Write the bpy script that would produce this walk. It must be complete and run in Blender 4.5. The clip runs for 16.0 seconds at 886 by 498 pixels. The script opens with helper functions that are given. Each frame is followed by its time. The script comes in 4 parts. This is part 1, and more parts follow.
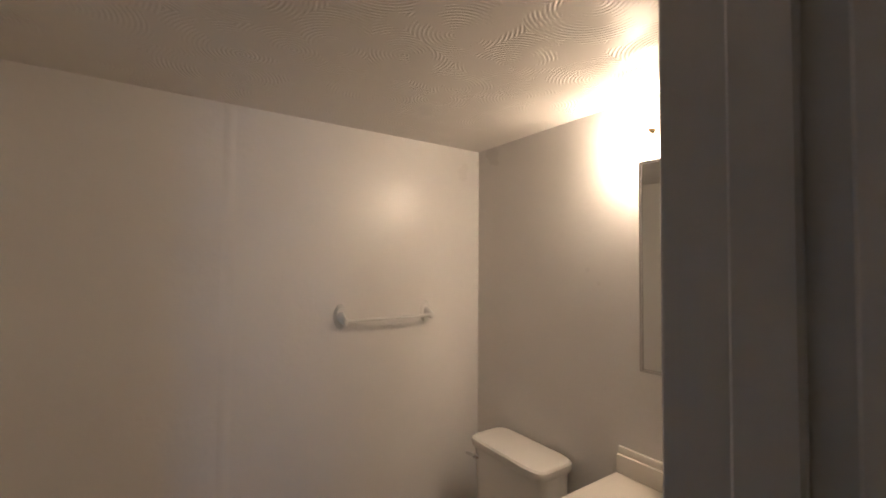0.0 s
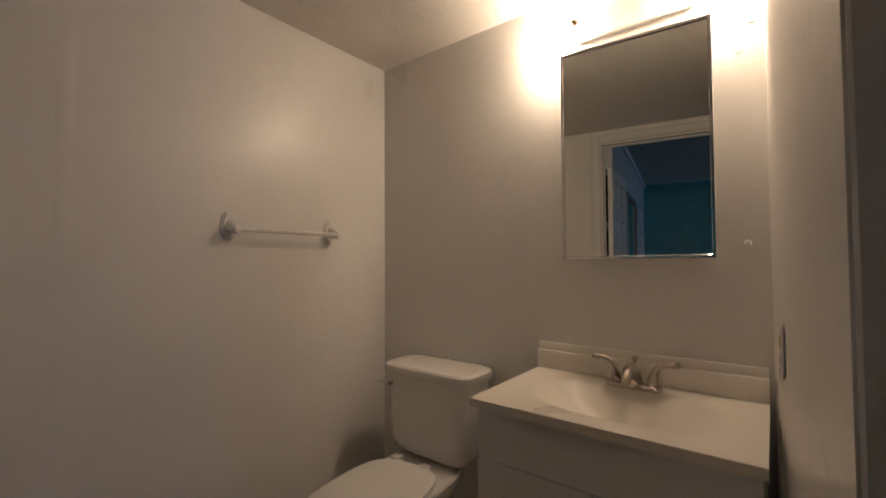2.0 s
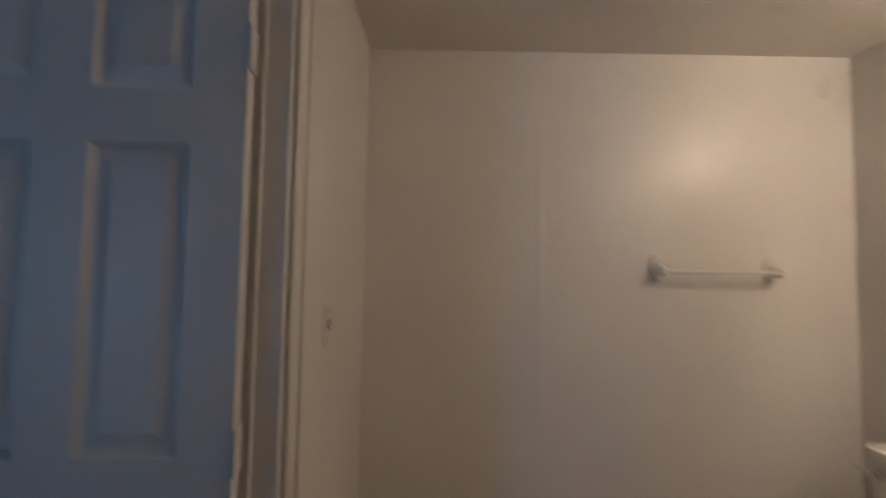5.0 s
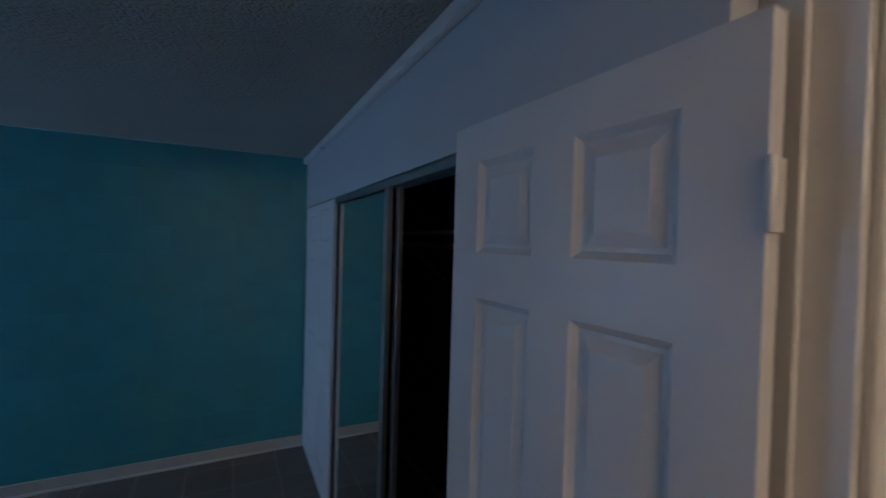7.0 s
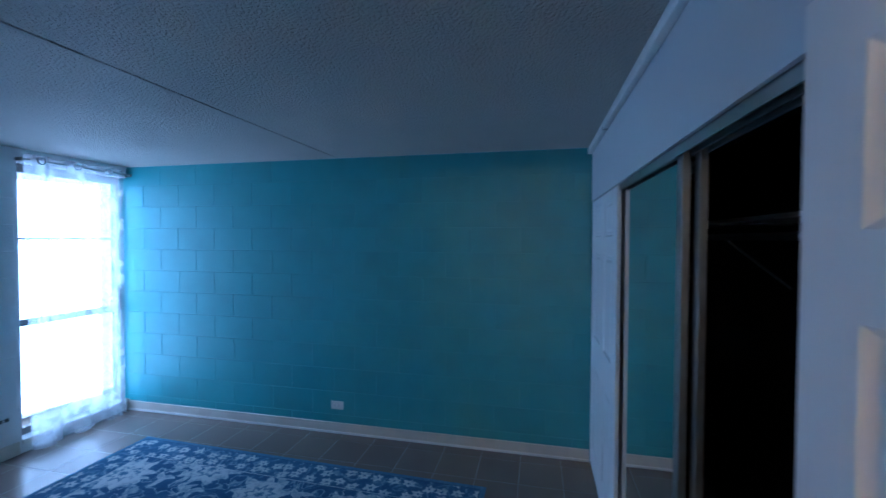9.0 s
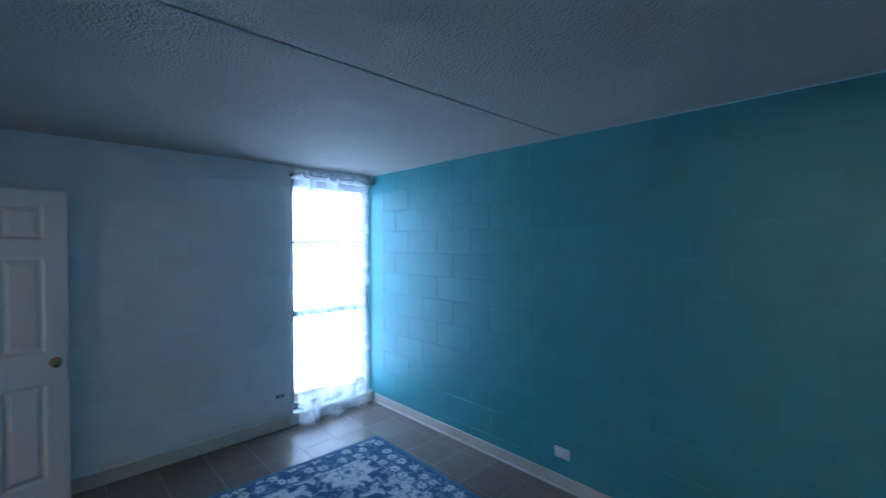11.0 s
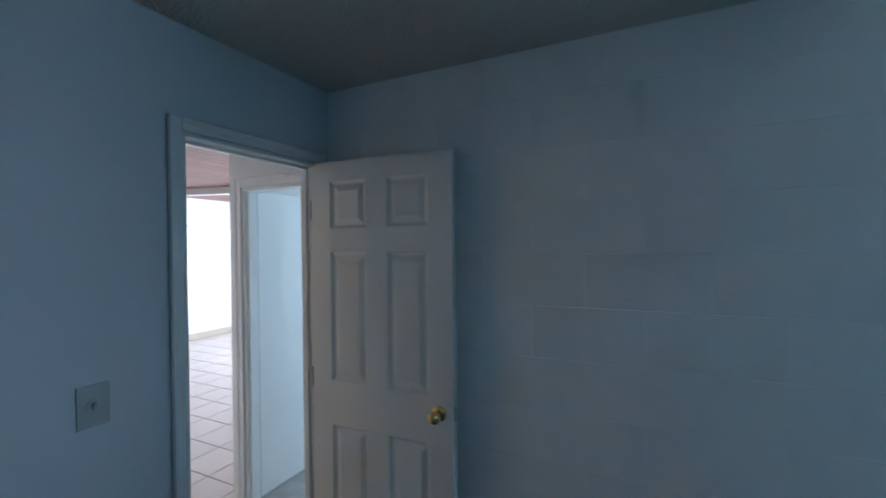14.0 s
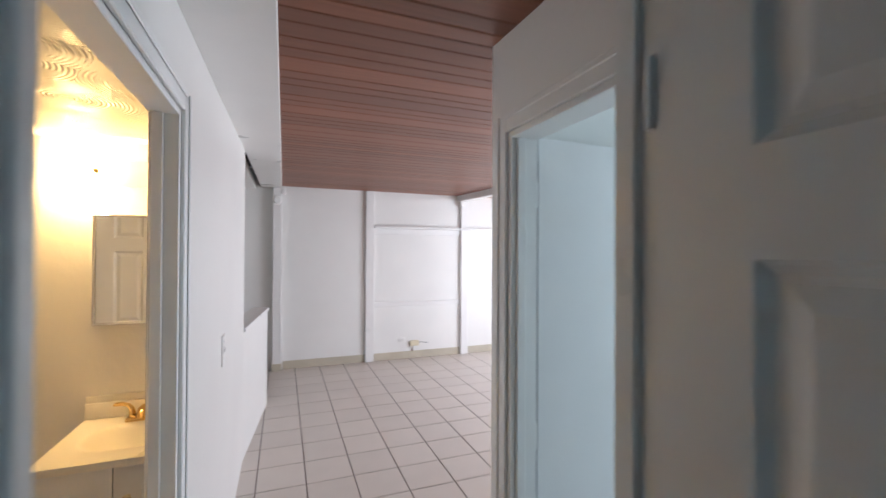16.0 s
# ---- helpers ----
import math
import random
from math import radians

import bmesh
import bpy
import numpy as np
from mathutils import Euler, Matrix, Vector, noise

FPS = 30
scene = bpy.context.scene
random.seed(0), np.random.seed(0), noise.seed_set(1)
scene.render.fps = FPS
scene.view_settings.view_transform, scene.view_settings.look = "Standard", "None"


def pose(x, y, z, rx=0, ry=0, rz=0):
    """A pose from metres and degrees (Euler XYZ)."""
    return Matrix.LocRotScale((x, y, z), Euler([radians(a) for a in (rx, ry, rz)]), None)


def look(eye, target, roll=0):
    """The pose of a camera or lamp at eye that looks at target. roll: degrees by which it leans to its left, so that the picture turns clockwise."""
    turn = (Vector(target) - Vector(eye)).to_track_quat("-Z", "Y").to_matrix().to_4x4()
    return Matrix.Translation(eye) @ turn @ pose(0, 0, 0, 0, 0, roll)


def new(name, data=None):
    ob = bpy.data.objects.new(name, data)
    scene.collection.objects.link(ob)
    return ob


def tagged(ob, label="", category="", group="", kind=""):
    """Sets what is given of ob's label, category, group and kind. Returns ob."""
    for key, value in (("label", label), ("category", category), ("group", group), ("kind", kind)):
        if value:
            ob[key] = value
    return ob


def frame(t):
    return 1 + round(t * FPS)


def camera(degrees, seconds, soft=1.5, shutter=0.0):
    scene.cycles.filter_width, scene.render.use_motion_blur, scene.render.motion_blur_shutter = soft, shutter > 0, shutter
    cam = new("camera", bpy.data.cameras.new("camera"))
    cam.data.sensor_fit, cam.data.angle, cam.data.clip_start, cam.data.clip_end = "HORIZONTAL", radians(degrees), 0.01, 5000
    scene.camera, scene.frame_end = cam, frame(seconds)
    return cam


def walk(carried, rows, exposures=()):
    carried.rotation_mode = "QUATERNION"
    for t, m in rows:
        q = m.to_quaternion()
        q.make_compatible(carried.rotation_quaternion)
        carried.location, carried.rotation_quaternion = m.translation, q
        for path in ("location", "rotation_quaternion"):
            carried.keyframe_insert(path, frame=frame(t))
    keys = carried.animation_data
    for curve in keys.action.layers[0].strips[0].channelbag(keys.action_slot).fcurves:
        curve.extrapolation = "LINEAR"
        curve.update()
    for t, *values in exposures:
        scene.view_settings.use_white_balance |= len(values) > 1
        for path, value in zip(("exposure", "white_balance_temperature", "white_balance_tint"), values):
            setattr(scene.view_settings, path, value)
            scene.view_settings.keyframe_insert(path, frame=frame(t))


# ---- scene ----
cam = camera(93.2, 16.0, shutter=0.5)
PATH = [
    (0, (-0.243, 1.611, 1.666), (1.412, 0.49, 1.728), 0.4),
    (0.5, (-0.161, 1.616, 1.59), (1.357, 0.315, 1.647), 0.1),
    (1, (-0.108, 1.608, 1.501), (1.32, 0.208, 1.556), -0.0),
    (1.5, (-0.035, 1.643, 1.386), (1.293, 0.148, 1.449), -0.1),
    (2, (0.023, 1.659, 1.247), (1.26, 0.088, 1.307), -0.3),
    (2.5, (0.059, 1.662, 1.083), (1.237, 0.047, 1.138), -0.5),
    (3, (0.089, 1.702, 0.906), (1.222, 0.054, 0.964), -0.6),
    (3.5, (0.056, 1.768, 0.809), (1.206, 0.132, 0.868), -0.9),
    (4, (-0.011, 1.818, 0.886), (1.486, 0.495, 0.983), -0.6),
    (4.5, (-0.045, 1.786, 1.08), (1.844, 1.139, 1.185), 1.1),
    (5, (-0.056, 1.793, 1.371), (1.942, 1.788, 1.47), 1.0),
    (5.2, (-0.064, 1.788, 1.448), (1.923, 1.981, 1.57), 1.4),
    (7.3, (0.265, 1.942, 1.749), (0.964, 3.815, 1.707), 1.2),
    (7.5, (0.298, 1.952, 1.742), (0.881, 3.865, 1.703), 1.1),
    (8, (0.348, 1.98, 1.736), (0.53, 3.972, 1.691), 0.8),
    (8.5, (0.366, 2.053, 1.724), (0.22, 4.047, 1.675), 0.3),
    (9, (0.371, 2.206, 1.709), (-0.069, 4.156, 1.663), 0.2),
    (9.2, (0.327, 2.288, 1.709), (-0.194, 4.219, 1.658), 0.1),
    (11.5, (0.034, 3.258, 1.678), (-1.642, 4.349, 1.662), -0.2),
    (12, (-0.231, 3.54, 1.668), (-2.094, 4.267, 1.656), -0.3),
    (12.5, (-0.65, 3.72, 1.682), (-2.627, 4.016, 1.662), -0.2),
    (13, (-1.089, 3.84, 1.668), (-3.089, 3.785, 1.646), -0.2),
    (13.5, (-1.534, 3.908, 1.66), (-3.479, 3.443, 1.628), -0.3),
    (14, (-1.952, 3.849, 1.637), (-3.752, 2.979, 1.619), -0.6),
    (14.5, (-2.335, 3.646, 1.608), (-3.916, 2.422, 1.599), -0.7),
    (15, (-2.629, 3.384, 1.604), (-3.981, 1.91, 1.61), -0.3),
    (15.5, (-2.893, 3.082, 1.62), (-3.9, 1.354, 1.631), -0.2),
    (16, (-3.08, 2.778, 1.617), (-3.793, 0.91, 1.633), 0.3),
]
walk(cam, [(row[0], look(*row[1:])) for row in PATH],
     exposures=[(0, -1.07, 4650, 10), (2.0, -1.52, 4750, 9), (3.5, -1.4, 4600, 10), (5.2, -1.18, 4600, 10), (7.3, -0.68, 4500, 11), (8.5, 0.18, 4200, 11), (11.5, 0.16, 4800, 10), (13.5, 0.1, 5200, 10), (15, 0.08, 5750, 12), (16, -0.1, 6050, 14)])

# ---- light ----
world = bpy.data.worlds.new("sky")
world.use_nodes = True
scene.world = world
wn = world.node_tree.nodes
sky = wn.new("ShaderNodeTexSky")
sky.sky_type, sky.sun_disc = 'NISHITA', False
sky.sun_elevation, sky.sun_rotation = radians(48), radians(150)
wn["Background"].inputs["Strength"].default_value = 0.1
world.node_tree.links.new(sky.outputs[0], wn["Background"].inputs["Color"])


def area_lamp(name, eye, target, sx, sy, watts, colour):
    d = bpy.data.lights.new(name, 'AREA')
    d.shape, d.size, d.size_y, d.energy, d.color = 'RECTANGLE', sx, sy, watts, colour
    ob = new(name, d)
    ob.matrix_world = look(eye, target)
    return ob


sun = new("sun", bpy.data.lights.new("sun", 'SUN'))
sun.data.energy, sun.data.angle, sun.data.color = 2.0, radians(0.5), (1.0, 0.95, 0.88)
sun.matrix_world = look((4, 5, 8), (0, 0, 0))
area_lamp("window_daylight", (-3.96, 5.10, 1.19), (0, 3.6, 1.2), 0.8, 2.05, 23.0, (0.74, 0.87, 1.0))
# Both rooms' windows are unseen; these two lamps are added for their daylight.
area_lamp("living_daylight_added", (-8.1, -0.5, 1.5), (-3.5, -2.3, 1.3), 2.6, 2.0, 195, (0.93, 0.96, 1.0))
area_lamp("side_room_daylight_added", (-6.35, 2.2, 1.4), (-4, 2.0, 1.2), 1.4, 1.4, 34.0, (0.72, 0.91, 1.0))

# ---- materials ----


def material(name, base, rough=0.5, metal=0.0, var=0.06, scale=3.0, bump=0.0, bump_scale=60.0, tint=None, coat=0.0, pieces=0.0, rvar=0.08):
    """A principled surface with large and fine variation of colour and a fine relief."""
    m = bpy.data.materials.new(name)
    m.use_nodes = True
    n, l = m.node_tree.nodes, m.node_tree.links
    b = n["Principled BSDF"]
    b.inputs["Roughness"].default_value, b.inputs["Metallic"].default_value = rough, metal
    b.inputs["Coat Weight"].default_value = coat
    co = n.new("ShaderNodeTexCoord")
    big, fine = n.new("ShaderNodeTexNoise"), n.new("ShaderNodeTexNoise")
    big.inputs["Scale"].default_value, big.inputs["Detail"].default_value = scale, 4
    fine.inputs["Scale"].default_value, fine.inputs["Detail"].default_value = bump_scale, 3
    where = co.outputs["Object"]
    if pieces:
        info, off = n.new("ShaderNodeObjectInfo"), n.new("ShaderNodeVectorMath")
        off.operation = 'MULTIPLY_ADD'
        off.inputs[1].default_value = (37.0, 53.0, 71.0)
        l.new(info.outputs["Random"], off.inputs[0])
        l.new(where, off.inputs[2])
        where = off.outputs["Vector"]
    l.new(where, big.inputs["Vector"])
    l.new(where, fine.inputs["Vector"])
    ramp = n.new("ShaderNodeMix")
    ramp.data_type = 'RGBA'
    other = tint or tuple(c * (1 - 2 * var) for c in base)
    ramp.inputs["A"].default_value, ramp.inputs["B"].default_value = (*other, 1), (*base, 1)
    rng = n.new("ShaderNodeMapRange")
    rng.inputs["From Min"].default_value, rng.inputs["From Max"].default_value = 0.35, 0.62
    l.new(big.outputs["Fac"], rng.inputs["Value"])
    l.new(rng.outputs["Result"], ramp.inputs["Factor"])
    last = ramp.outputs["Result"]
    if pieces:
        hsv, mr = n.new("ShaderNodeHueSaturation"), n.new("ShaderNodeMapRange")
        mr.inputs["To Min"].default_value, mr.inputs["To Max"].default_value = 1 - pieces, 1 + pieces
        l.new(info.outputs["Random"], mr.inputs["Value"])
        l.new(mr.outputs["Result"], hsv.inputs["Value"])
        l.new(last, hsv.inputs["Color"])
        last = hsv.outputs["Color"]
    l.new(last, b.inputs["Base Color"])
    rr = n.new("ShaderNodeMapRange")
    rr.inputs["To Min"].default_value, rr.inputs["To Max"].default_value = max(0.02, rough - rvar), min(1, rough + rvar)
    l.new(big.outputs["Fac"], rr.inputs["Value"])
    l.new(rr.outputs["Result"], b.inputs["Roughness"])
    if bump:
        bp = n.new("ShaderNodeBump")
        bp.inputs["Strength"].default_value, bp.inputs["Distance"].default_value = bump, 0.004
        l.new(fine.outputs["Fac"], bp.inputs["Height"])
        l.new(bp.outputs["Normal"], b.inputs["Normal"])
    return m


M_WALL = material("white wall paint", (0.80, 0.79, 0.76), 0.42, var=0.02, scale=1.5, bump=0.25, bump_scale=45)
M_BATH = material("glossy bathroom paint", (0.84, 0.82, 0.79), 0.30, var=0.02, scale=2.0, bump=0.45, bump_scale=24)
# South wall and closet header: colour darkened to offset strong window light.
M_BEDWALL = material("grey-blue wall paint, toned down on lit sides", (0.62, 0.64, 0.67), 0.45, var=0.02, scale=1.5, bump=0.25, bump_scale=45)
# Colour lightened, since the west wall gets only bounced light.
M_CMU = material("white painted block", (0.86, 0.87, 0.88), 0.55, var=0.03, scale=4, bump=0.5, bump_scale=90, pieces=0.015)
M_TEAL = material("teal painted block", (0.115, 0.375, 0.415), 0.42, var=0.05, scale=4, bump=0.5, bump_scale=90, pieces=0.03)
M_JOINT_T = material("teal painted joint", (0.115, 0.375, 0.415), 0.5, var=0.04)
M_TRIM = material("white gloss trim paint", (0.80, 0.79, 0.77), 0.3, var=0.02, bump=0.08, bump_scale=25)
M_DOOR = material("white door paint", (0.80, 0.79, 0.78), 0.36, var=0.015, bump=0.12, bump_scale=40)
M_BASE = material("cream vinyl baseboard", (0.66, 0.62, 0.54), 0.4, var=0.05, scale=6)
M_BASE2 = material("tan vinyl baseboard", (0.42, 0.35, 0.23), 0.4, var=0.05, scale=6)
M_BASE3 = material("beige vinyl baseboard", (0.52, 0.47, 0.37), 0.4, var=0.05, scale=6)
M_CERAM = material("white vitreous china", (0.80, 0.78, 0.73), 0.12, var=0.01, coat=0.4)
M_COUNTER = material("cultured marble", (0.82, 0.78, 0.70), 0.30, var=0.02, coat=0.1)
M_CAB = material("white thermofoil", (0.80, 0.80, 0.80), 0.38, var=0.015)
M_NICKEL = material("brushed nickel", (0.50, 0.45, 0.40), 0.26, 1.0, var=0.04)
M_CHROME = material("chrome", (0.72, 0.72, 0.73), 0.1, 1.0, var=0.02)
M_BRASS = material("polished brass", (0.72, 0.50, 0.20), 0.18, 1.0, var=0.05)
M_STEEL = material("galvanised steel", (0.45, 0.45, 0.44), 0.4, 1.0, var=0.08)
M_PLASTIC = material("white plastic", (0.80, 0.79, 0.76), 0.3, var=0.01)
M_IVORY = material("ivory plastic", (0.72, 0.64, 0.46), 0.35, var=0.02)
M_PLATE = material("aged grey-white plastic", (0.46, 0.48, 0.46), 0.35, var=0.03)
# Near-black puts the unlit closet's shade into the colour; also used on the roof.
M_DARK = material("near-black, shaded closet and roof", (0.03, 0.025, 0.022), 0.8, var=0.1)
M_BLACK = material("black rubber", (0.02, 0.02, 0.02), 0.7, var=0.1)
M_ALU = material("bronzed aluminium", (0.20, 0.19, 0.18), 0.4, 0.8, var=0.05)
M_FLOOR = material("brown vinyl tile", (0.20, 0.16, 0.132), 0.24, var=0.03, scale=3, bump=0.05, bump_scale=30, pieces=0.07, rvar=0.015)
M_GROUT_B = material("bedroom tile joint", (0.27, 0.245, 0.225), 0.3, var=0.1)
M_LTILE = material("cream ceramic tile", (0.66, 0.60, 0.54), 0.3, var=0.02, scale=4, bump=0.05, bump_scale=25, pieces=0.03, rvar=0.02)
M_GROUT_L = material("brown grout", (0.24, 0.20, 0.17), 0.8, var=0.12, scale=12)
M_BTILE = material("tan bathroom tile", (0.44, 0.34, 0.23), 0.3, var=0.04, scale=6, pieces=0.05, rvar=0.02)
M_VINYL = material("grey sheet floor", (0.36, 0.34, 0.32), 0.45, var=0.1, scale=9)
M_GRAVEL = material("outdoor ground", (0.30, 0.28, 0.24), 0.9, var=0.2, scale=2)


def node_material(name):
    m = bpy.data.materials.new(name)
    m.use_nodes = True
    return m, m.node_tree.nodes, m.node_tree.links, m.node_tree.nodes["Principled BSDF"]


def mirror_material():
    m, n, l, b = node_material("mirror glass")
    b.inputs["Base Color"].default_value = (0.86, 0.88, 0.87, 1)
    b.inputs["Metallic"].default_value, b.inputs["Roughness"].default_value = 1.0, 0.015
    return m


def wood_ceiling_material():
    m, n, l, b = node_material("redwood tongue and groove")
    co, mp, wv, isl = (n.new("ShaderNodeTexCoord"), n.new("ShaderNodeMapping"), n.new("ShaderNodeTexNoise"), n.new("ShaderNodeNewGeometry"))
    mp.inputs["Scale"].default_value = (1.2, 28, 10)
    wv.inputs["Scale"].default_value, wv.inputs["Detail"].default_value = 2.5, 6
    l.new(co.outputs["Object"], mp.inputs["Vector"])
    l.new(mp.outputs["Vector"], wv.inputs["Vector"])
    mix = n.new("ShaderNodeMix")
    mix.data_type = 'RGBA'
    mix.inputs["A"].default_value, mix.inputs["B"].default_value = (0.15, 0.046, 0.02, 1), (0.27, 0.092, 0.042, 1)
    l.new(wv.outputs["Fac"], mix.inputs["Factor"])
    hsv, mr = n.new("ShaderNodeHueSaturation"), n.new("ShaderNodeMapRange")
    mr.inputs["To Min"].default_value, mr.inputs["To Max"].default_value = 0.75, 1.2
    l.new(isl.outputs["Random Per Island"], mr.inputs["Value"])
    l.new(mr.outputs["Result"], hsv.inputs["Value"])
    l.new(mix.outputs["Result"], hsv.inputs["Color"])
    l.new(hsv.outputs["Color"], b.inputs["Base Color"])
    b.inputs["Roughness"].default_value = 0.42
    return m


def swirl_ceiling_material():
    """Hand-trowelled plaster: overlapping fans of fine arcs."""
    m, n, l, b = node_material("swirled plaster ceiling")
    co, vor = n.new("ShaderNodeTexCoord"), n.new("ShaderNodeTexVoronoi")
    vor.feature, vor.voronoi_dimensions = 'F1', '2D'
    vor.inputs["Scale"].default_value, vor.inputs["Randomness"].default_value = 3.6, 0.9
    l.new(co.outputs["Object"], vor.inputs["Vector"])
    mul, sn = n.new("ShaderNodeMath"), n.new("ShaderNodeMath")
    mul.operation, sn.operation = 'MULTIPLY', 'SINE'
    mul.inputs[1].default_value = 130.0
    l.new(vor.outputs["Distance"], mul.inputs[0])
    l.new(mul.outputs[0], sn.inputs[0])
    nz = n.new("ShaderNodeTexNoise")
    nz.inputs["Scale"].default_value, nz.inputs["Detail"].default_value = 9, 4
    l.new(co.outputs["Object"], nz.inputs["Vector"])
    rg = n.new("ShaderNodeMapRange")
    rg.inputs["From Min"].default_value, rg.inputs["From Max"].default_value = 0.46, 0.60
    l.new(nz.outputs["Fac"], rg.inputs["Value"])
    mm = n.new("ShaderNodeMath")
    mm.operation = 'MULTIPLY'
    l.new(sn.outputs[0], mm.inputs[0])
    l.new(rg.outputs["Result"], mm.inputs[1])
    bp = n.new("ShaderNodeBump")
    bp.inputs["Strength"].default_value, bp.inputs["Distance"].default_value = 0.55, 0.003
    l.new(mm.outputs[0], bp.inputs["Height"])
    l.new(bp.outputs["Normal"], b.inputs["Normal"])
    b.inputs["Base Color"].default_value, b.inputs["Roughness"].default_value = (0.78, 0.75, 0.70, 1), 0.38
    return m


def popcorn_material():
    m, n, l, b = node_material("sprayed popcorn ceiling")
    co, nz, n2 = n.new("ShaderNodeTexCoord"), n.new("ShaderNodeTexNoise"), n.new("ShaderNodeTexNoise")
    nz.inputs["Scale"].default_value, nz.inputs["Detail"].default_value = 80, 3
    n2.inputs["Scale"].default_value = 2.0
    l.new(co.outputs["Object"], nz.inputs["Vector"])
    l.new(co.outputs["Object"], n2.inputs["Vector"])
    mix = n.new("ShaderNodeMix")
    mix.data_type = 'RGBA'
    mix.inputs["A"].default_value, mix.inputs["B"].default_value = (0.45, 0.43, 0.39, 1), (0.53, 0.51, 0.46, 1)
    l.new(n2.outputs["Fac"], mix.inputs["Factor"])
    l.new(mix.outputs["Result"], b.inputs["Base Color"])
    bp = n.new("ShaderNodeBump")
    bp.inputs["Strength"].default_value, bp.inputs["Distance"].default_value = 1.0, 0.026
    l.new(nz.outputs["Fac"], bp.inputs["Height"])
    l.new(bp.outputs["Normal"], b.inputs["Normal"])
    b.inputs["Roughness"].default_value = 0.7
    return m


def rug_material():
    """Blue and ivory floral carpet: petalled medallions, sprays of leaves and a flowered border, in the rug's own coordinates."""
    m, n, l, b = node_material("blue floral carpet")
    co = n.new("ShaderNodeTexCoord")

    def calc(op, a, c, d=0.0):
        k = n.new("ShaderNodeMath")
        k.operation = op
        for i, v in enumerate((a, c, d)):
            if isinstance(v, (int, float)):
                k.inputs[i].default_value = v
            else:
                l.new(v, k.inputs[i])
        return k.outputs[0]

    def ramp(fac, stops, smooth=True):
        r = n.new("ShaderNodeValToRGB")
        r.color_ramp.interpolation = 'LINEAR' if smooth else 'CONSTANT'
        els = r.color_ramp.elements
        for i, (p, c) in enumerate(stops):
            el = els[i] if i < 2 else els.new(p)
            el.position = p
            el.color = (c, c, c, 1) if isinstance(c, (int, float)) else (*c, 1)
        l.new(fac, r.inputs["Fac"])
        return r.outputs["Color"]

    def noise(scale, detail, distort=0.0):
        z = n.new("ShaderNodeTexNoise")
        z.inputs["Scale"].default_value, z.inputs["Detail"].default_value, z.inputs["Distortion"].default_value = scale, detail, distort
        l.new(co.outputs["Object"], z.inputs["Vector"])
        return z.outputs["Fac"], z.outputs["Color"]

    wob = n.new("ShaderNodeMixRGB")
    wob.blend_type, wob.inputs[0].default_value = 'ADD', 0.06
    l.new(co.outputs["Object"], wob.inputs[1])
    l.new(noise(12, 4)[1], wob.inputs[2])

    def flowers(scale, randomness, petals, depth, twist=0.0):
        """Distance from the nearest flower's middle in cells, scalloped round it."""
        v, d, x = n.new("ShaderNodeTexVoronoi"), n.new("ShaderNodeVectorMath"), n.new("ShaderNodeSeparateXYZ")
        v.voronoi_dimensions = '2D'
        v.inputs["Scale"].default_value, v.inputs["Randomness"].default_value = scale, randomness
        l.new(wob.outputs[0], v.inputs["Vector"])
        d.operation = 'SUBTRACT'
        l.new(wob.outputs[0], d.inputs[0])
        l.new(v.outputs["Position"], d.inputs[1])
        l.new(d.outputs[0], x.inputs[0])
        ang = calc('ARCTAN2', x.outputs["Y"], x.outputs["X"])
        turn = calc('MULTIPLY_ADD', v.outputs["Distance"], twist, calc('MULTIPLY', ang, petals))
        scal = calc('MULTIPLY', calc('COSINE', turn, 0), v.outputs["Distance"])
        return calc('MULTIPLY_ADD', scal, depth, v.outputs["Distance"])

    big = ramp(flowers(1.75, 0.45, 9, 0.20), ((0.0, 0.15), (0.045, 0.30), (0.06, 0.75), (0.10, 0.72), (0.12, 0.28), (0.15, 0.34), (0.17, 0.80),
                                              (0.25, 0.62), (0.29, 0.66), (0.31, 0.05), (0.9, 0.0)))
    spray = ramp(flowers(4.6, 0.9, 3, 0.55, 5.0), ((0.0, 0.55), (0.13, 0.50), (0.18, 0.62), (0.24, 0.08), (0.9, 0.0)))
    vine = ramp(noise(5.5, 2, 1.6)[0], ((0.0, 0.0), (0.44, 0.02), (0.47, 0.42), (0.50, 0.42), (0.53, 0.04), (1.0, 0.10)))
    field = calc('MAXIMUM', big, calc('MAXIMUM', spray, vine))
    edging = calc('MAXIMUM', ramp(flowers(8.5, 0.55, 6, 0.22), ((0.0, 0.15), (0.07, 0.2), (0.10, 0.70), (0.28, 0.60), (0.34, 0.10), (0.9, 0.06))), calc('MULTIPLY', vine, 0.8))
    sep = n.new("ShaderNodeSeparateXYZ")
    l.new(co.outputs["Generated"], sep.inputs[0])
    edges = [calc('MULTIPLY_ADD', calc('ABSOLUTE', calc('SUBTRACT', sep.outputs[axis], 0.5), 0), -size, size / 2) for axis, size in (("X", 2.99), ("Y", 2.1))]
    near = calc('MINIMUM', edges[0], edges[1])
    inside = ramp(near, ((0.0, 0.0), (0.262, 1.0)), smooth=False)
    lines = ramp(near, ((0.0, 0.22), (0.032, 0.0), (0.254, 0.60), (0.264, 0.0)), smooth=False)
    body = ramp(near, ((0.0, 0.0), (0.040, 1.0)), smooth=False)
    tone = calc('MULTIPLY', calc('ADD', calc('MULTIPLY', field, inside), calc('MULTIPLY', edging, calc('SUBTRACT', 1.0, inside))), body)
    tone = calc('MAXIMUM', tone, lines)
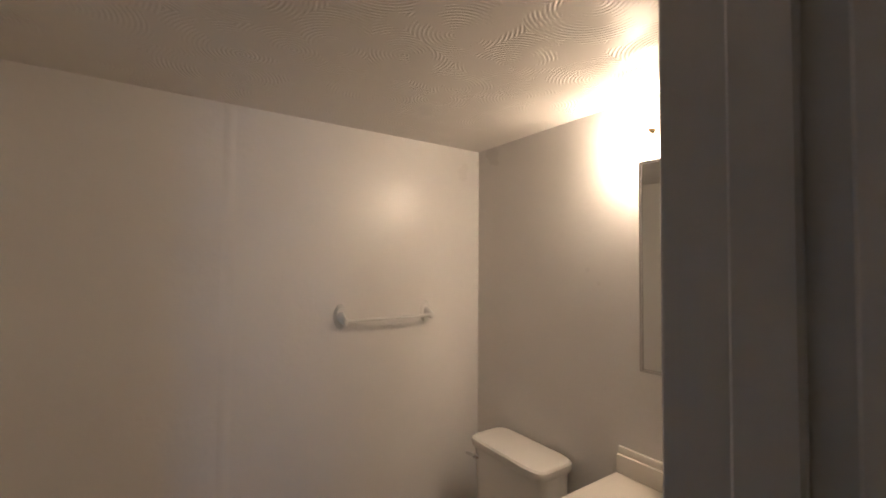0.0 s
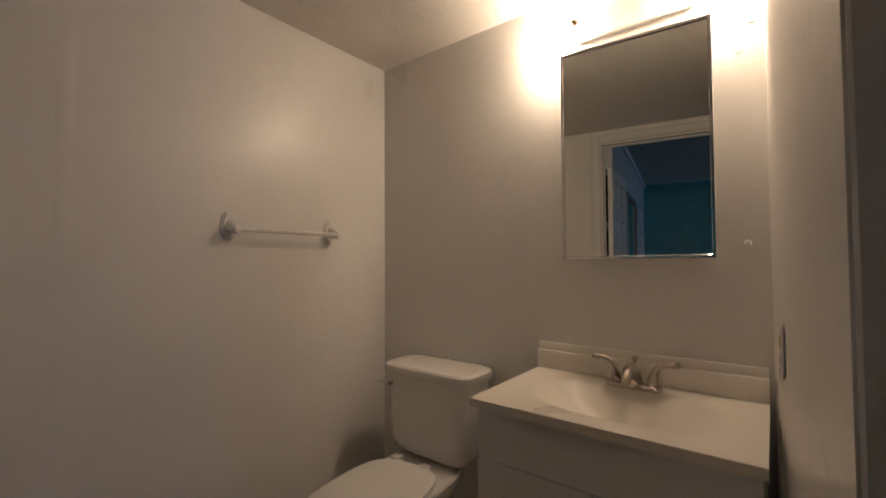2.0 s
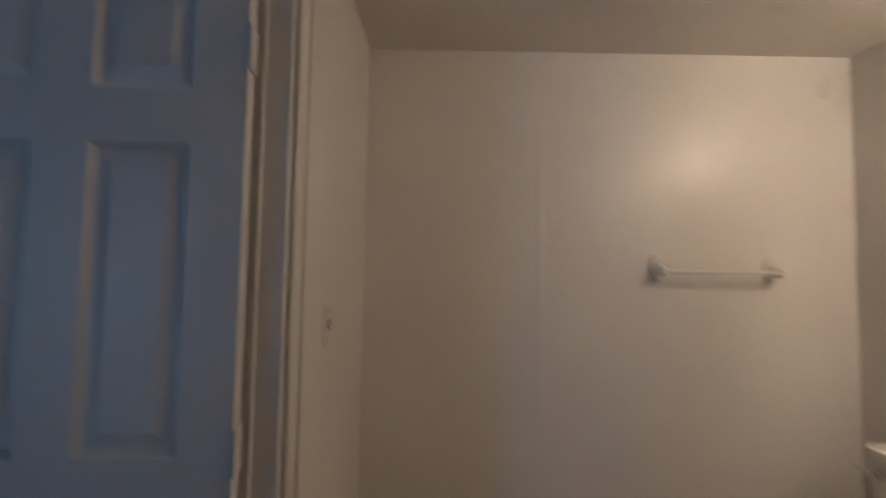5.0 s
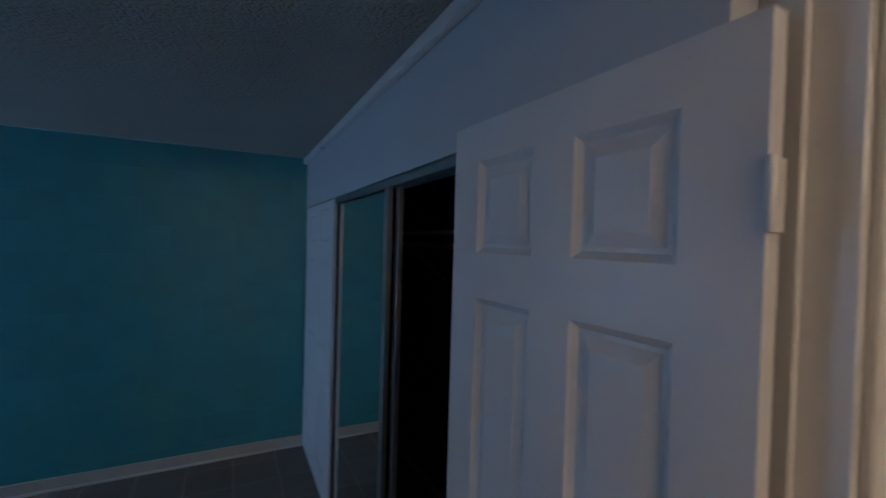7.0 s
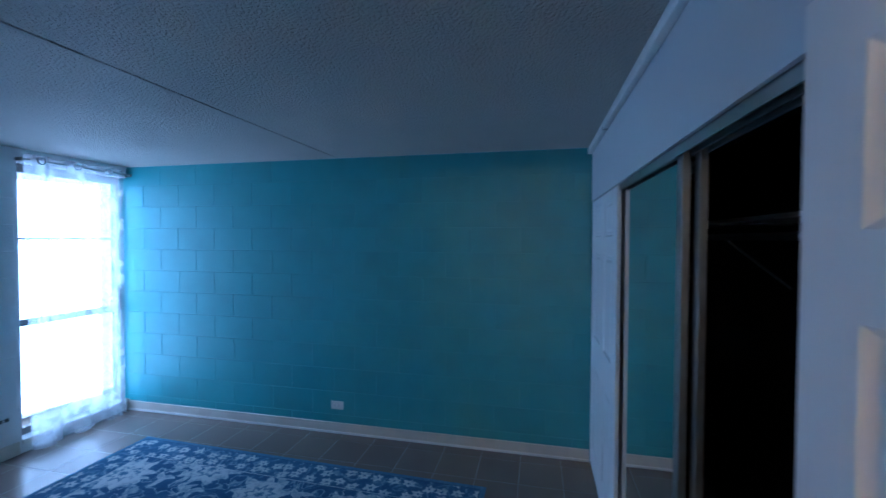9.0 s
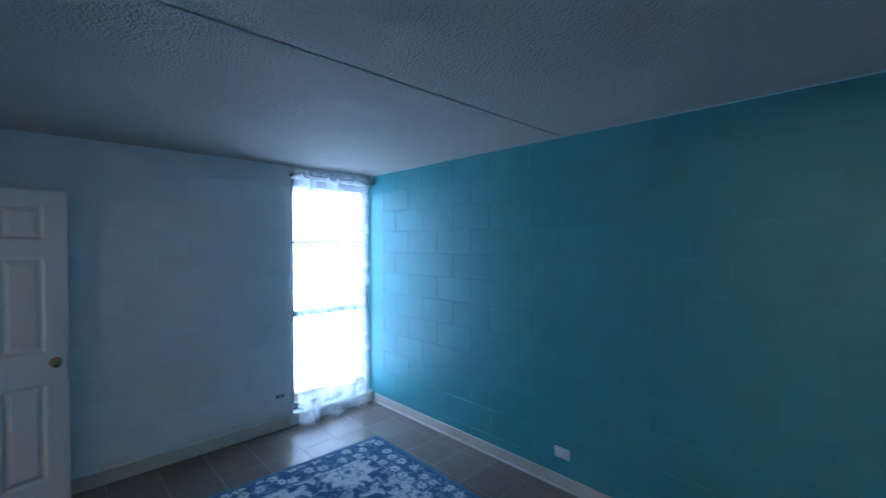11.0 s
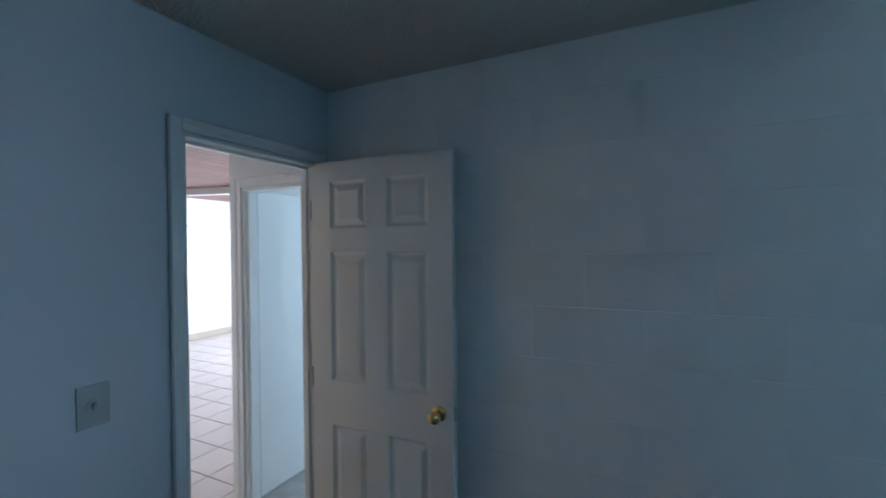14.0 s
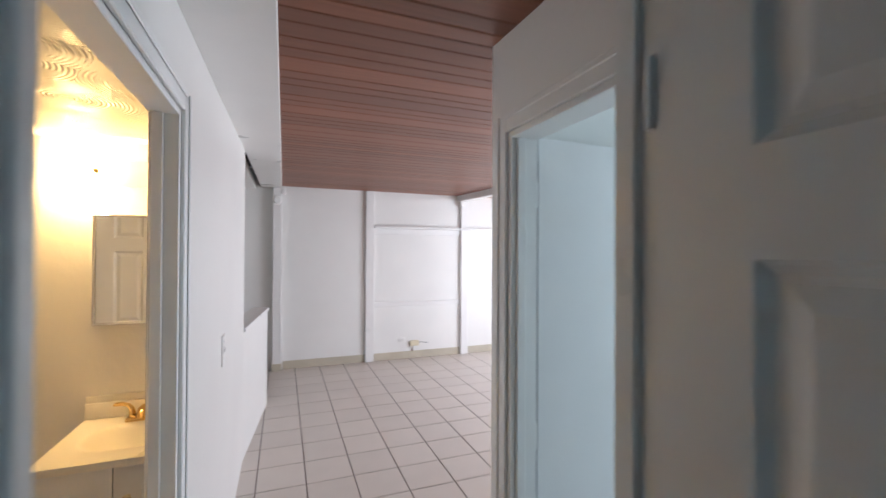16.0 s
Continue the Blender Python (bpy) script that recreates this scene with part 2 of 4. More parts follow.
    worn = calc('MULTIPLY_ADD', noise(30, 6, 1.0)[0], 1.8, calc('MULTIPLY_ADD', noise(3, 3)[0], 0.5, -0.15))
    tone = calc('MULTIPLY', tone, worn)
    tone = calc('MULTIPLY_ADD', noise(38, 5, 0.8)[0], 0.22, tone)
    l.new(ramp(tone, ((0.0, (0.015, 0.05, 0.125)), (0.80, (0.52, 0.55, 0.57)), (0.14, (0.028, 0.085, 0.19)), (0.38, (0.09, 0.18, 0.29)))), b.inputs["Base Color"])
    pile, bp = n.new("ShaderNodeTexNoise"), n.new("ShaderNodeBump")
    pile.inputs["Scale"].default_value = 300
    l.new(co.outputs["Object"], pile.inputs["Vector"])
    bp.inputs["Strength"].default_value, bp.inputs["Distance"].default_value = 0.6, 0.004
    l.new(pile.outputs["Fac"], bp.inputs["Height"])
    l.new(bp.outputs["Normal"], b.inputs["Normal"])
    b.inputs["Roughness"].default_value = 0.95
    return m


def sheer_material():
    m, n, l, b = node_material("sheer white voile")
    out = n["Material Output"]
    tl, tr, df, m1, m2 = (n.new("ShaderNodeBsdfTranslucent"), n.new("ShaderNodeBsdfTransparent"), n.new("ShaderNodeBsdfDiffuse"),
                          n.new("ShaderNodeMixShader"), n.new("ShaderNodeMixShader"))
    tl.inputs["Color"].default_value = df.inputs["Color"].default_value = (0.74, 0.76, 0.79, 1)
    co, nz = n.new("ShaderNodeTexCoord"), n.new("ShaderNodeTexNoise")
    nz.inputs["Scale"].default_value, nz.inputs["Detail"].default_value = 7, 4
    l.new(co.outputs["Object"], nz.inputs["Vector"])
    rg = n.new("ShaderNodeMapRange")
    rg.inputs["From Min"].default_value, rg.inputs["From Max"].default_value = 0.35, 0.65
    rg.inputs["To Min"].default_value, rg.inputs["To Max"].default_value = 0.55, 0.93
    l.new(nz.outputs["Fac"], rg.inputs["Value"])
    m1.inputs[0].default_value = 0.30
    l.new(tl.outputs[0], m1.inputs[1])
    l.new(df.outputs[0], m1.inputs[2])
    l.new(rg.outputs["Result"], m2.inputs[0])
    l.new(m1.outputs[0], m2.inputs[1])
    l.new(tr.outputs[0], m2.inputs[2])
    l.new(m2.outputs[0], out.inputs["Surface"])
    return m


def glass_material(name, translucent):
    m, n, l, b = node_material(name)
    out = n["Material Output"]
    if translucent:
        tl, df, mx = n.new("ShaderNodeBsdfTranslucent"), n.new("ShaderNodeBsdfDiffuse"), n.new("ShaderNodeMixShader")
        tl.inputs["Color"].default_value = df.inputs["Color"].default_value = (0.95, 0.93, 0.88, 1)
        mx.inputs[0].default_value = 0.2
        l.new(tl.outputs[0], mx.inputs[1])
        l.new(df.outputs[0], mx.inputs[2])
        clear, m3 = n.new("ShaderNodeBsdfTransparent"), n.new("ShaderNodeMixShader")
        m3.inputs[0].default_value = 0.52
        l.new(mx.outputs[0], m3.inputs[1])
        l.new(clear.outputs[0], m3.inputs[2])
        l.new(m3.outputs[0], out.inputs["Surface"])
    else:
        b.inputs["Transmission Weight"].default_value, b.inputs["Roughness"].default_value = 1.0, 0.05
        b.inputs["IOR"].default_value = 1.05
    return m


def glow_material(name, colour, strength):
    m, n, l, b = node_material(name)
    b.inputs["Emission Color"].default_value, b.inputs["Emission Strength"].default_value = (*colour, 1), strength
    b.inputs["Base Color"].default_value = (*colour, 1)
    return m


M_MIRROR = mirror_material()
M_WOOD = wood_ceiling_material()
M_SWIRL = swirl_ceiling_material()
M_POP = popcorn_material()
M_RUG = rug_material()
M_SHEER = sheer_material()
M_FROST = glass_material("frosted lamp glass", True)
M_PANE = glass_material("window glass", False)
M_BULB = glow_material("lamp bulb", (1.0, 0.62, 0.30), 1500)
M_BULB2 = glow_material("warm lamp bulb", (1.0, 0.63, 0.23), 850)
M_OUT = glow_material("bright outdoors", (0.93, 0.96, 1.0), 1.0)

# ---- mesh helpers ----


def slab(bm, x0, x1, y0, y1, z0, z1, bevel=0.0, seg=1):
    """A box between two corners, with its edges rounded."""
    r = bmesh.ops.create_cube(bm, size=1.0)
    vs = r["verts"]
    for v in vs:
        v.co = Vector(((x0 + x1) / 2 + v.co.x * (x1 - x0), (y0 + y1) / 2 + v.co.y * (y1 - y0), (z0 + z1) / 2 + v.co.z * (z1 - z0)))
    if bevel:
        es = list({e for v in vs for e in v.link_edges})
        bmesh.ops.bevel(bm, geom=es, offset=bevel, segments=seg, affect='EDGES', profile=0.5)
    return bm


def tube(bm, a, b, r0, r1=None, seg=14):
    """A round bar from a to b."""
    a, b = Vector(a), Vector(b)
    m = Matrix.Translation((a + b) / 2) @ (b - a).to_track_quat("Z", "Y").to_matrix().to_4x4()
    bmesh.ops.create_cone(bm, cap_ends=True, segments=seg, radius1=r0, radius2=r0 if r1 is None else r1, depth=(b - a).length, matrix=m)
    return bm


def loft(bm, rings, cap=True):
    """A skin over rings of equal count."""
    made = [[bm.verts.new(p) for p in ring] for ring in rings]
    k = len(made[0])
    for r0, r1 in zip(made, made[1:]):
        for i in range(k):
            bm.faces.new((r0[i], r0[(i + 1) % k], r1[(i + 1) % k], r1[i]))
    if cap:
        bm.faces.new(list(reversed(made[0])))
        bm.faces.new(made[-1])
    bmesh.ops.recalc_face_normals(bm, faces=bm.faces[:])
    return bm


def sweep(bm, pts, radii, seg=12, flat=1.0):
    """A tube along a line of points, with a radius at each."""
    rings = []
    pts = [Vector(p) for p in pts]
    for i, p in enumerate(pts):
        d = (pts[min(i + 1, len(pts) - 1)] - pts[max(i - 1, 0)]).normalized()
        side = d.cross(Vector((0, 0, 1)))
        side = side.normalized() if side.length > 1e-3 else Vector((1, 0, 0))
        up = side.cross(d)
        rings.append([p + radii[i] * (math.cos(a) * side + flat * math.sin(a) * up) for a in [2 * math.pi * j / seg for j in range(seg)]])
    return loft(bm, rings)


def lathe(bm, profile, centre, axis="z", seg=24):
    """A turned shape: profile of (radius, height) along an axis."""
    rings = []
    for r, h in profile:
        ring = []
        for j in range(seg):
            a = 2 * math.pi * j / seg
            c, s = r * math.cos(a), r * math.sin(a)
            p = {"z": (c, s, h), "y": (s, h, c), "x": (h, c, s)}[axis]
            ring.append(Vector(centre) + Vector(p))
        rings.append(ring)
    return loft(bm, rings)


def part(name, bm, mat, parent=None, label="", smooth=True):
    """Links a bmesh as one mesh object under a thing or a part."""
    me = bpy.data.meshes.new(name)
    bm.to_mesh(me)
    bm.free()
    me.materials.append(mat)
    if smooth:
        for p in me.polygons:
            p.use_smooth = True
        me.set_sharp_from_angle(angle=radians(32))
    ob = new(name, me)
    if parent:
        ob.parent = parent
        ob.matrix_parent_inverse = parent.matrix_world.inverted()
    if label:
        ob["label"] = label
    return ob


def thing(name, at, label, category, group=""):
    ob = new(name)
    ob.empty_display_size = 0.1
    ob.location = at
    bpy.context.view_layer.update()
    ob.matrix_world = Matrix.Translation(at)
    return tagged(ob, label, category, group)


def B():
    return bmesh.new()


def wall(name, mat, *boxes, label="", bevel=0.0):
    bm = B()
    for bx in boxes:
        slab(bm, *bx, bevel=bevel)
    ob = part(name, bm, mat, smooth=False)
    return tagged(ob, label, "wall" if name.startswith("wall") else name.split("_")[0], kind="structure")

# ---- plan ----
XW, XC, YN, YS, ZC = -3.607, 0.772, 5.575, 2.41, 2.41      # bedroom: west wall, closet front, teal wall, hall wall, ceiling
YB0, YB1 = 2.14, 2.24                                     # wall between bathroom and bedroom
BX, BZ = 1.75, 2.34                                       # bathroom: towel-bar wall, ceiling
HX0, HX1 = -3.527, -2.862                                  # hall door opening
BDX0, BDX1, BDZ = -0.10, 0.852, 2.235                                  # bathroom door opening
YL = -3.40                                                # living room's far wall


def ceil_z(y):
    """Height of the sloping plank ceiling."""
    return 2.335 + 0.0375 * (1.5 - y)


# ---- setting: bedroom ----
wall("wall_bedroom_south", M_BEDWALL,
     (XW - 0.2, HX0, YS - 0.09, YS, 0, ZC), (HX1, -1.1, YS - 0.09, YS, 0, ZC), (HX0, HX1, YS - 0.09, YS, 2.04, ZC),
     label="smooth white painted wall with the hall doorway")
wall("wall_bath_north", M_WALL,
     (-1.1, BDX0, YB0, YB1, 0, ZC), (BDX1, BX + 0.12, YB0, YB1, 0, ZC), (BDX0, BDX1, YB0, YB1, BDZ, ZC), (-1.1, -0.98, YB1, YS, 0, ZC),
     label="smooth white painted wall with the bathroom doorway")
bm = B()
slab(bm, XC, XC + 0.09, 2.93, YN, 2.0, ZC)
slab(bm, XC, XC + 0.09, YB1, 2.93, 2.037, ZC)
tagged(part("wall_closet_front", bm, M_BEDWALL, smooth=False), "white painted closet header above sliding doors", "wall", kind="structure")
bm = B()
slab(bm, XC - 0.033, XC - 0.001, YB1, YN, ZC - 0.05, ZC - 0.001, bevel=0.006, seg=2)
tagged(part("cornice_closet", bm, M_TRIM), "small white moulding along the ceiling", "moulding", kind="structure")
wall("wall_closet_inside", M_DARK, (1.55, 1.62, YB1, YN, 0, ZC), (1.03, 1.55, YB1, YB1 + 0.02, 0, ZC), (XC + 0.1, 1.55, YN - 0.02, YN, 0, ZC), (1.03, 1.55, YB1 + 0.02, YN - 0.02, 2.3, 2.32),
     label="closet walls with their shade put into a near-black colour")
bm = B()
slab(bm, XW - 0.2, -1.338, YS, YN, ZC, ZC + 0.15)
slab(bm, -1.323, 1.62, YB1, YN, ZC, ZC + 0.15)
slab(bm, -1.338, -1.323, YS, YN, ZC + 0.02, ZC + 0.15)
tagged(part("ceiling_bedroom", bm, M_POP, smooth=False), "sprayed popcorn ceiling with a slab joint", "ceiling", kind="structure")
wall("baseboard_teal_wall", M_BASE, (XW, XC, YN - 0.014, YN - 0.002, 0, 0.094), label="cream vinyl cove base below the teal wall", bevel=0.004)
wall("baseboard_west_wall", M_BASE, (XW + 0.002, XW + 0.014, YS, 4.66, 0, 0.105), label="cream vinyl cove base below the white block wall", bevel=0.004)
wall("trim_teal_wall_edge", M_TRIM, (XW, XC, YN - 0.022, YN - 0.0145, 0.0, 0.02), label="white caulked edge below the base", bevel=0.003)

# ---- setting: bathroom ----
wall("wall_bath_south", M_BATH, (-0.2, BX + 0.12, -0.12, 0, 0, BZ), label="glossy white bathroom wall behind the vanity")
wall("wall_bath_east", M_BATH, (BX, BX + 0.12, 0, YB0, 0, BZ),
     label="glossy white bathroom wall with a board joint")
bm = B()
slab(bm, -0.2, 0.026, 0, 1.205, 0, BZ)
for vert in bm.verts:
    if vert.co.x > 0:
        vert.co.x -= 0.041 * vert.co.y
tagged(part("wall_bath_west", bm, M_BATH, smooth=False), "glossy white partition beside the vanity", "wall", kind="structure")
wall("wall_bath_north_lining", M_BATH, (-1.0, BDX0, YB0 - 0.012, YB0 - 0.002, 0, BZ), (BDX1, BX, YB0 - 0.012, YB0 - 0.002, 0, BZ), (BDX0, BDX1, YB0 - 0.012, YB0 - 0.002, BDZ, BZ),
     label="glossy white bathroom side of the doorway wall")
wall("wall_bath_alcove", M_BATH, (-1.1, -1.0, 1.0, YB0, 0, BZ), (-1.0, -0.2, 1.0, 1.1, 0, BZ), label="plain white wall closing the bathroom")
wall("trim_partition_end", M_TRIM, (-0.20, -0.026, 1.205, 1.213, 0, BZ), (-0.138, -0.09, 1.217, 1.229, 0, BZ), (-0.225, -0.165, 1.217, 1.227, 0, BZ),
     label="white painted jamb at the end of the partition", bevel=0.003)
bm = B()
slab(bm, -1.1, BX, 0, YB0, BZ, BZ + 0.06)
tagged(part("ceiling_bath", bm, M_SWIRL, smooth=False), "glossy hand-swirled plaster ceiling", "ceiling", kind="structure")
wall("baseboard_bath", M_BASE2, (BX - 0.014, BX - 0.002, 0, YB0 - 0.02, 0, 0.10), (0.80, BX - 0.02, 0.002, 0.014, 0, 0.10), label="tan vinyl cove base in the bathroom", bevel=0.004)


def casing(name, x0, x1, y, out, top, w=0.062, d=0.014, label="white moulded door casing"):
    """Door casing of two steps around an opening in an east-west wall, on the side to which out points."""
    y1 = y + out * d
    ya, yb = sorted((y + out * 0.001, y1))
    ye, yf = sorted((y1, y1 + out * 0.006))
    bm = B()
    for a, b, e in ((x0 - w, x0 - 0.004, 1), (x1 + 0.004, x1 + w, -1)):
        slab(bm, a, b, ya, yb, 0, top + w, bevel=0.003)
        slab(bm, *((a, a + 0.02) if e > 0 else (b - 0.02, b)), ye, yf, 0, top + w, bevel=0.003)
    slab(bm, x0 - 0.004, x1 + 0.004, ya, yb, top + 0.004, top + w, bevel=0.003)
    slab(bm, x0 - 0.004, x1 + 0.004, ye, yf, top + w - 0.02, top + w, bevel=0.003)
    return tagged(part(name, bm, M_TRIM), label, "door casing", kind="structure")


def jamb(name, x0, x1, y0, y1, top, stop_y):
    """Lining boards of an opening in an east-west wall, with a stop."""
    bm = B()
    t = 0.016
    slab(bm, x0 + 0.001, x0 + t, y0, y1, 0, top - 0.001, bevel=0.002)
    slab(bm, x1 - t, x1 - 0.001, y0, y1, 0, top - 0.001, bevel=0.002)
    slab(bm, x0 + t, x1 - t, y0, y1, top - t, top - 0.001, bevel=0.002)
    slab(bm, x0 + t, x0 + t + 0.012, stop_y, stop_y + 0.03, 0, top - t, bevel=0.002)
    slab(bm, x1 - t - 0.012, x1 - t, stop_y, stop_y + 0.03, 0, top - t, bevel=0.002)
    slab(bm, x0 + t + 0.012, x1 - t - 0.012, stop_y, stop_y + 0.03, top - t - 0.012, top - t, bevel=0.002)
    return tagged(part(name, bm, M_TRIM), "white painted door jamb with a stop", "door jamb", kind="structure")


casing("trim_hall_door_bedroom", HX0, HX1, YS, 1, 2.04, w=0.047)
jamb("jamb_hall_door", HX0, HX1, YS - 0.093, YS + 0.004, 2.04, YS - 0.075)
wall("strike_plate", M_ALU, (HX1 - 0.0185, HX1 - 0.0162, YS - 0.045, YS - 0.012, 0.90, 0.965), label="dark strike plate in the hall door jamb")
casing("trim_bath_door_inside", BDX0, BDX1, YB0 - 0.012, -1, BDZ, w=0.078)
jamb("jamb_bath_door", BDX0, BDX1, YB0 - 0.014, YB1 + 0.003, BDZ, YB0 + 0.04)

# ---- setting: hall, living room, side rooms ----
wall("wall_hall_east", M_WALL, (-2.80, -2.73, 2.20, YS - 0.09, 0, 2.6), (-2.80, -2.73, -0.80, 1.385, 0, 2.6), (-2.80, -2.73, 1.385, 2.20, 2.02, 2.6),
     label="white painted hall wall with the second bathroom's doorway")
wall("wall_hall_west", M_WALL, (-3.85, -3.76, 1.475, 1.595, 0, 2.6), (-3.85, -3.76, 1.595, YS - 0.09, 2.0, 2.6), (-6.4, -3.85, 1.40, 1.50, 0, 2.6),
     label="white painted wall with the side room's doorway")
wall("wall_living_south", M_WALL, (-8.2, -1.2, YL - 0.15, YL, 0, 2.75), label="white panelled far wall of the living room")
wall("wall_living_west", M_WALL, (-8.3, -8.2, YL - 0.15, -2.9, 0, 2.75), (-8.3, -8.2, 1.0, 1.5, 0, 2.75), (-8.3, -8.2, -2.9, 1.0, 0, 0.4), (-8.3, -8.2, -2.9, 1.0, 2.55, 2.75),
     (-8.3, -6.4, 1.40, 1.5, 0, 2.75), label="unseen white living room wall with an added opening for the lamp")
wall("wall_side_room", M_WALL, (-6.5, -6.4, 1.40, 1.5, 0, 2.6), (-6.5, -6.4, 1.5, 3.4, 0, 0.7), (-6.5, -6.4, 1.5, 3.4, 2.1, 2.5), (-6.5, -6.4, 2.95, 3.4, 0, 2.5), (-6.4, -3.84, 3.3, 3.4, 0, 2.5),
     label="pale painted side room walls")
wall("wall_kitchen", M_WALL, (-1.3, -1.2, YL, -0.9, 0, 2.75), (-2.73, -1.2, -1.0, -0.9, 0, 2.75), label="white kitchen walls behind the serving opening")
wall("wall_bath_two", M_BATH, (-2.73, -1.2, 0.18, 0.30, 0, 2.34), (-1.3, -1.2, 0.30, 2.31, 0, 2.34), (-2.73, -1.2, 2.215, YS - 0.095, 0, 2.34), label="glossy white walls of the second bathroom")
bm = B()
slab(bm, -2.73, -1.2, 0.18, YS - 0.095, 2.15, 2.22)
tagged(part("ceiling_bath_two", bm, M_SWIRL, smooth=False), "glossy hand-swirled plaster ceiling of the second bathroom", "ceiling", kind="structure")
bm = B()
slab(bm, -6.4, -3.85, 1.5, 3.3, 2.3, 2.4)
tagged(part("ceiling_side_room", bm, M_WALL, smooth=False), "plain white side room ceiling", "ceiling", kind="structure")

# Unseen white slab, added so that light bounces into the kitchen.
bm = B()
slab(bm, -2.73, -1.2, YL, 0.18, 2.46, 2.54)
tagged(part("ceiling_kitchen", bm, M_WALL, smooth=False), "unseen white kitchen ceiling added to bounce light in", "ceiling", kind="structure")

# plank ceiling, boards running east to west on a slope
bm = B()
y = YS - 0.1
rnd = random.Random(4)
while y > YL:
    w = rnd.choice((0.085, 0.14, 0.085, 0.11))
    z0, z1 = ceil_z(y), ceil_z(y - w)
    a, b = y - 0.0012, y - w + 0.0012
    vs = [bm.verts.new(p) for p in ((-8.2, a, z0 + 0.003), (-2.80, a, z0 + 0.003), (-2.80, a - 0.003, z0), (-2.80, b + 0.003, z1), (-2.80, b, z1 + 0.003),
                                    (-8.2, b, z1 + 0.003), (-8.2, b + 0.003, z1), (-8.2, a - 0.003, z0))]
    bm.faces.new((vs[0], vs[1], vs[2], vs[7]))
    bm.faces.new((vs[7], vs[2], vs[3], vs[6]))
    bm.faces.new((vs[6], vs[3], vs[4], vs[5]))
    top = [bm.verts.new((p.co.x, p.co.y, p.co.z + 0.014)) for p in (vs[0], vs[1], vs[4], vs[5])]
    bm.faces.new((top[0], top[3], top[2], top[1]))
    bm.faces.new((vs[0], top[0], top[1], vs[1]))
    bm.faces.new((vs[5], vs[4], top[2], top[3]))
    y -= w
tagged(part("ceiling_living", bm, M_WOOD, smooth=False), "reddish stained tongue-and-groove plank ceiling", "ceiling", kind="structure")
bm = B()
slab(bm, -8.3, -1.2, YL - 0.15, YS, 2.78, 2.85)
tagged(part("ceiling_roof", bm, M_DARK, smooth=False), "dark roof deck above the planks", "ceiling", kind="structure")


def sloped_beam(name, x0, x1, y0, y1, drop, rise, label):
    bm = B()
    rings = []
    for y in (y0, y1):
        z = ceil_z(y)
        rings.append([(x0, y, z - drop), (x1, y, z - drop), (x1, y, z + rise), (x0, y, z + rise)])
    loft(bm, rings)
    bmesh.ops.bevel(bm, geom=bm.edges[:], offset=0.004, segments=1, affect='EDGES')
    return tagged(part(name, bm, M_TRIM, smooth=False), label, "beam", kind="structure")


sloped_beam("beam_hall", -3.06, -2.798, 1.9, YL, 0.03, 0.1, "white boxed beam along the plank ceiling")
sloped_beam("beam_living", -5.79, -5.67, -0.2, YL, 0.09, 0.1, "white beam crossing the plank ceiling")

# ---- setting: ground and floors ----
bm = B()
slab(bm, -60, 60, -60, 60, -0.32, -0.14)
tagged(part("ground", bm, M_GRAVEL, smooth=False), "pale bare ground outside", "ground", kind="structure")
wall("floor_bedroom", M_GROUT_B, (XW - 0.2, 1.62, YB1, YN + 0.2, -0.1, -0.0007), (XW - 0.2, -1.1, YS - 0.1, YB1 + 0.2, -0.1, -0.0007), label="brown square vinyl tile floor")
wall("floor_bath", M_GROUT_L, (-1.1, BX, 0, YB1, -0.1, -0.003), label="tan ceramic tile bathroom floor")
wall("floor_living", M_GROUT_L, (-8.2, -1.2, YL, YS - 0.1, -0.1, -0.004), label="cream ceramic tile floor with brown grout")
wall("floor_side_room", M_VINYL, (-6.4, -3.79, 1.5, 3.3, -0.002, 0.004), label="grey sheet floor of the side room")
wall("floor_bath_two", M_BTILE, (-2.73, -1.2, 0.30, 2.3, -0.002, 0.004), label="tan floor of the second bathroom")
wall("backdrop_outdoors", M_OUT, (-4.7, -4.65, 3.6, 7.5, -0.1, 3.2), label="bright hazy daylight outside the window")

# ---- doors ----
ROWS = ((0.16, 0.785), (0.99, 1.60), (1.71, 1.93))


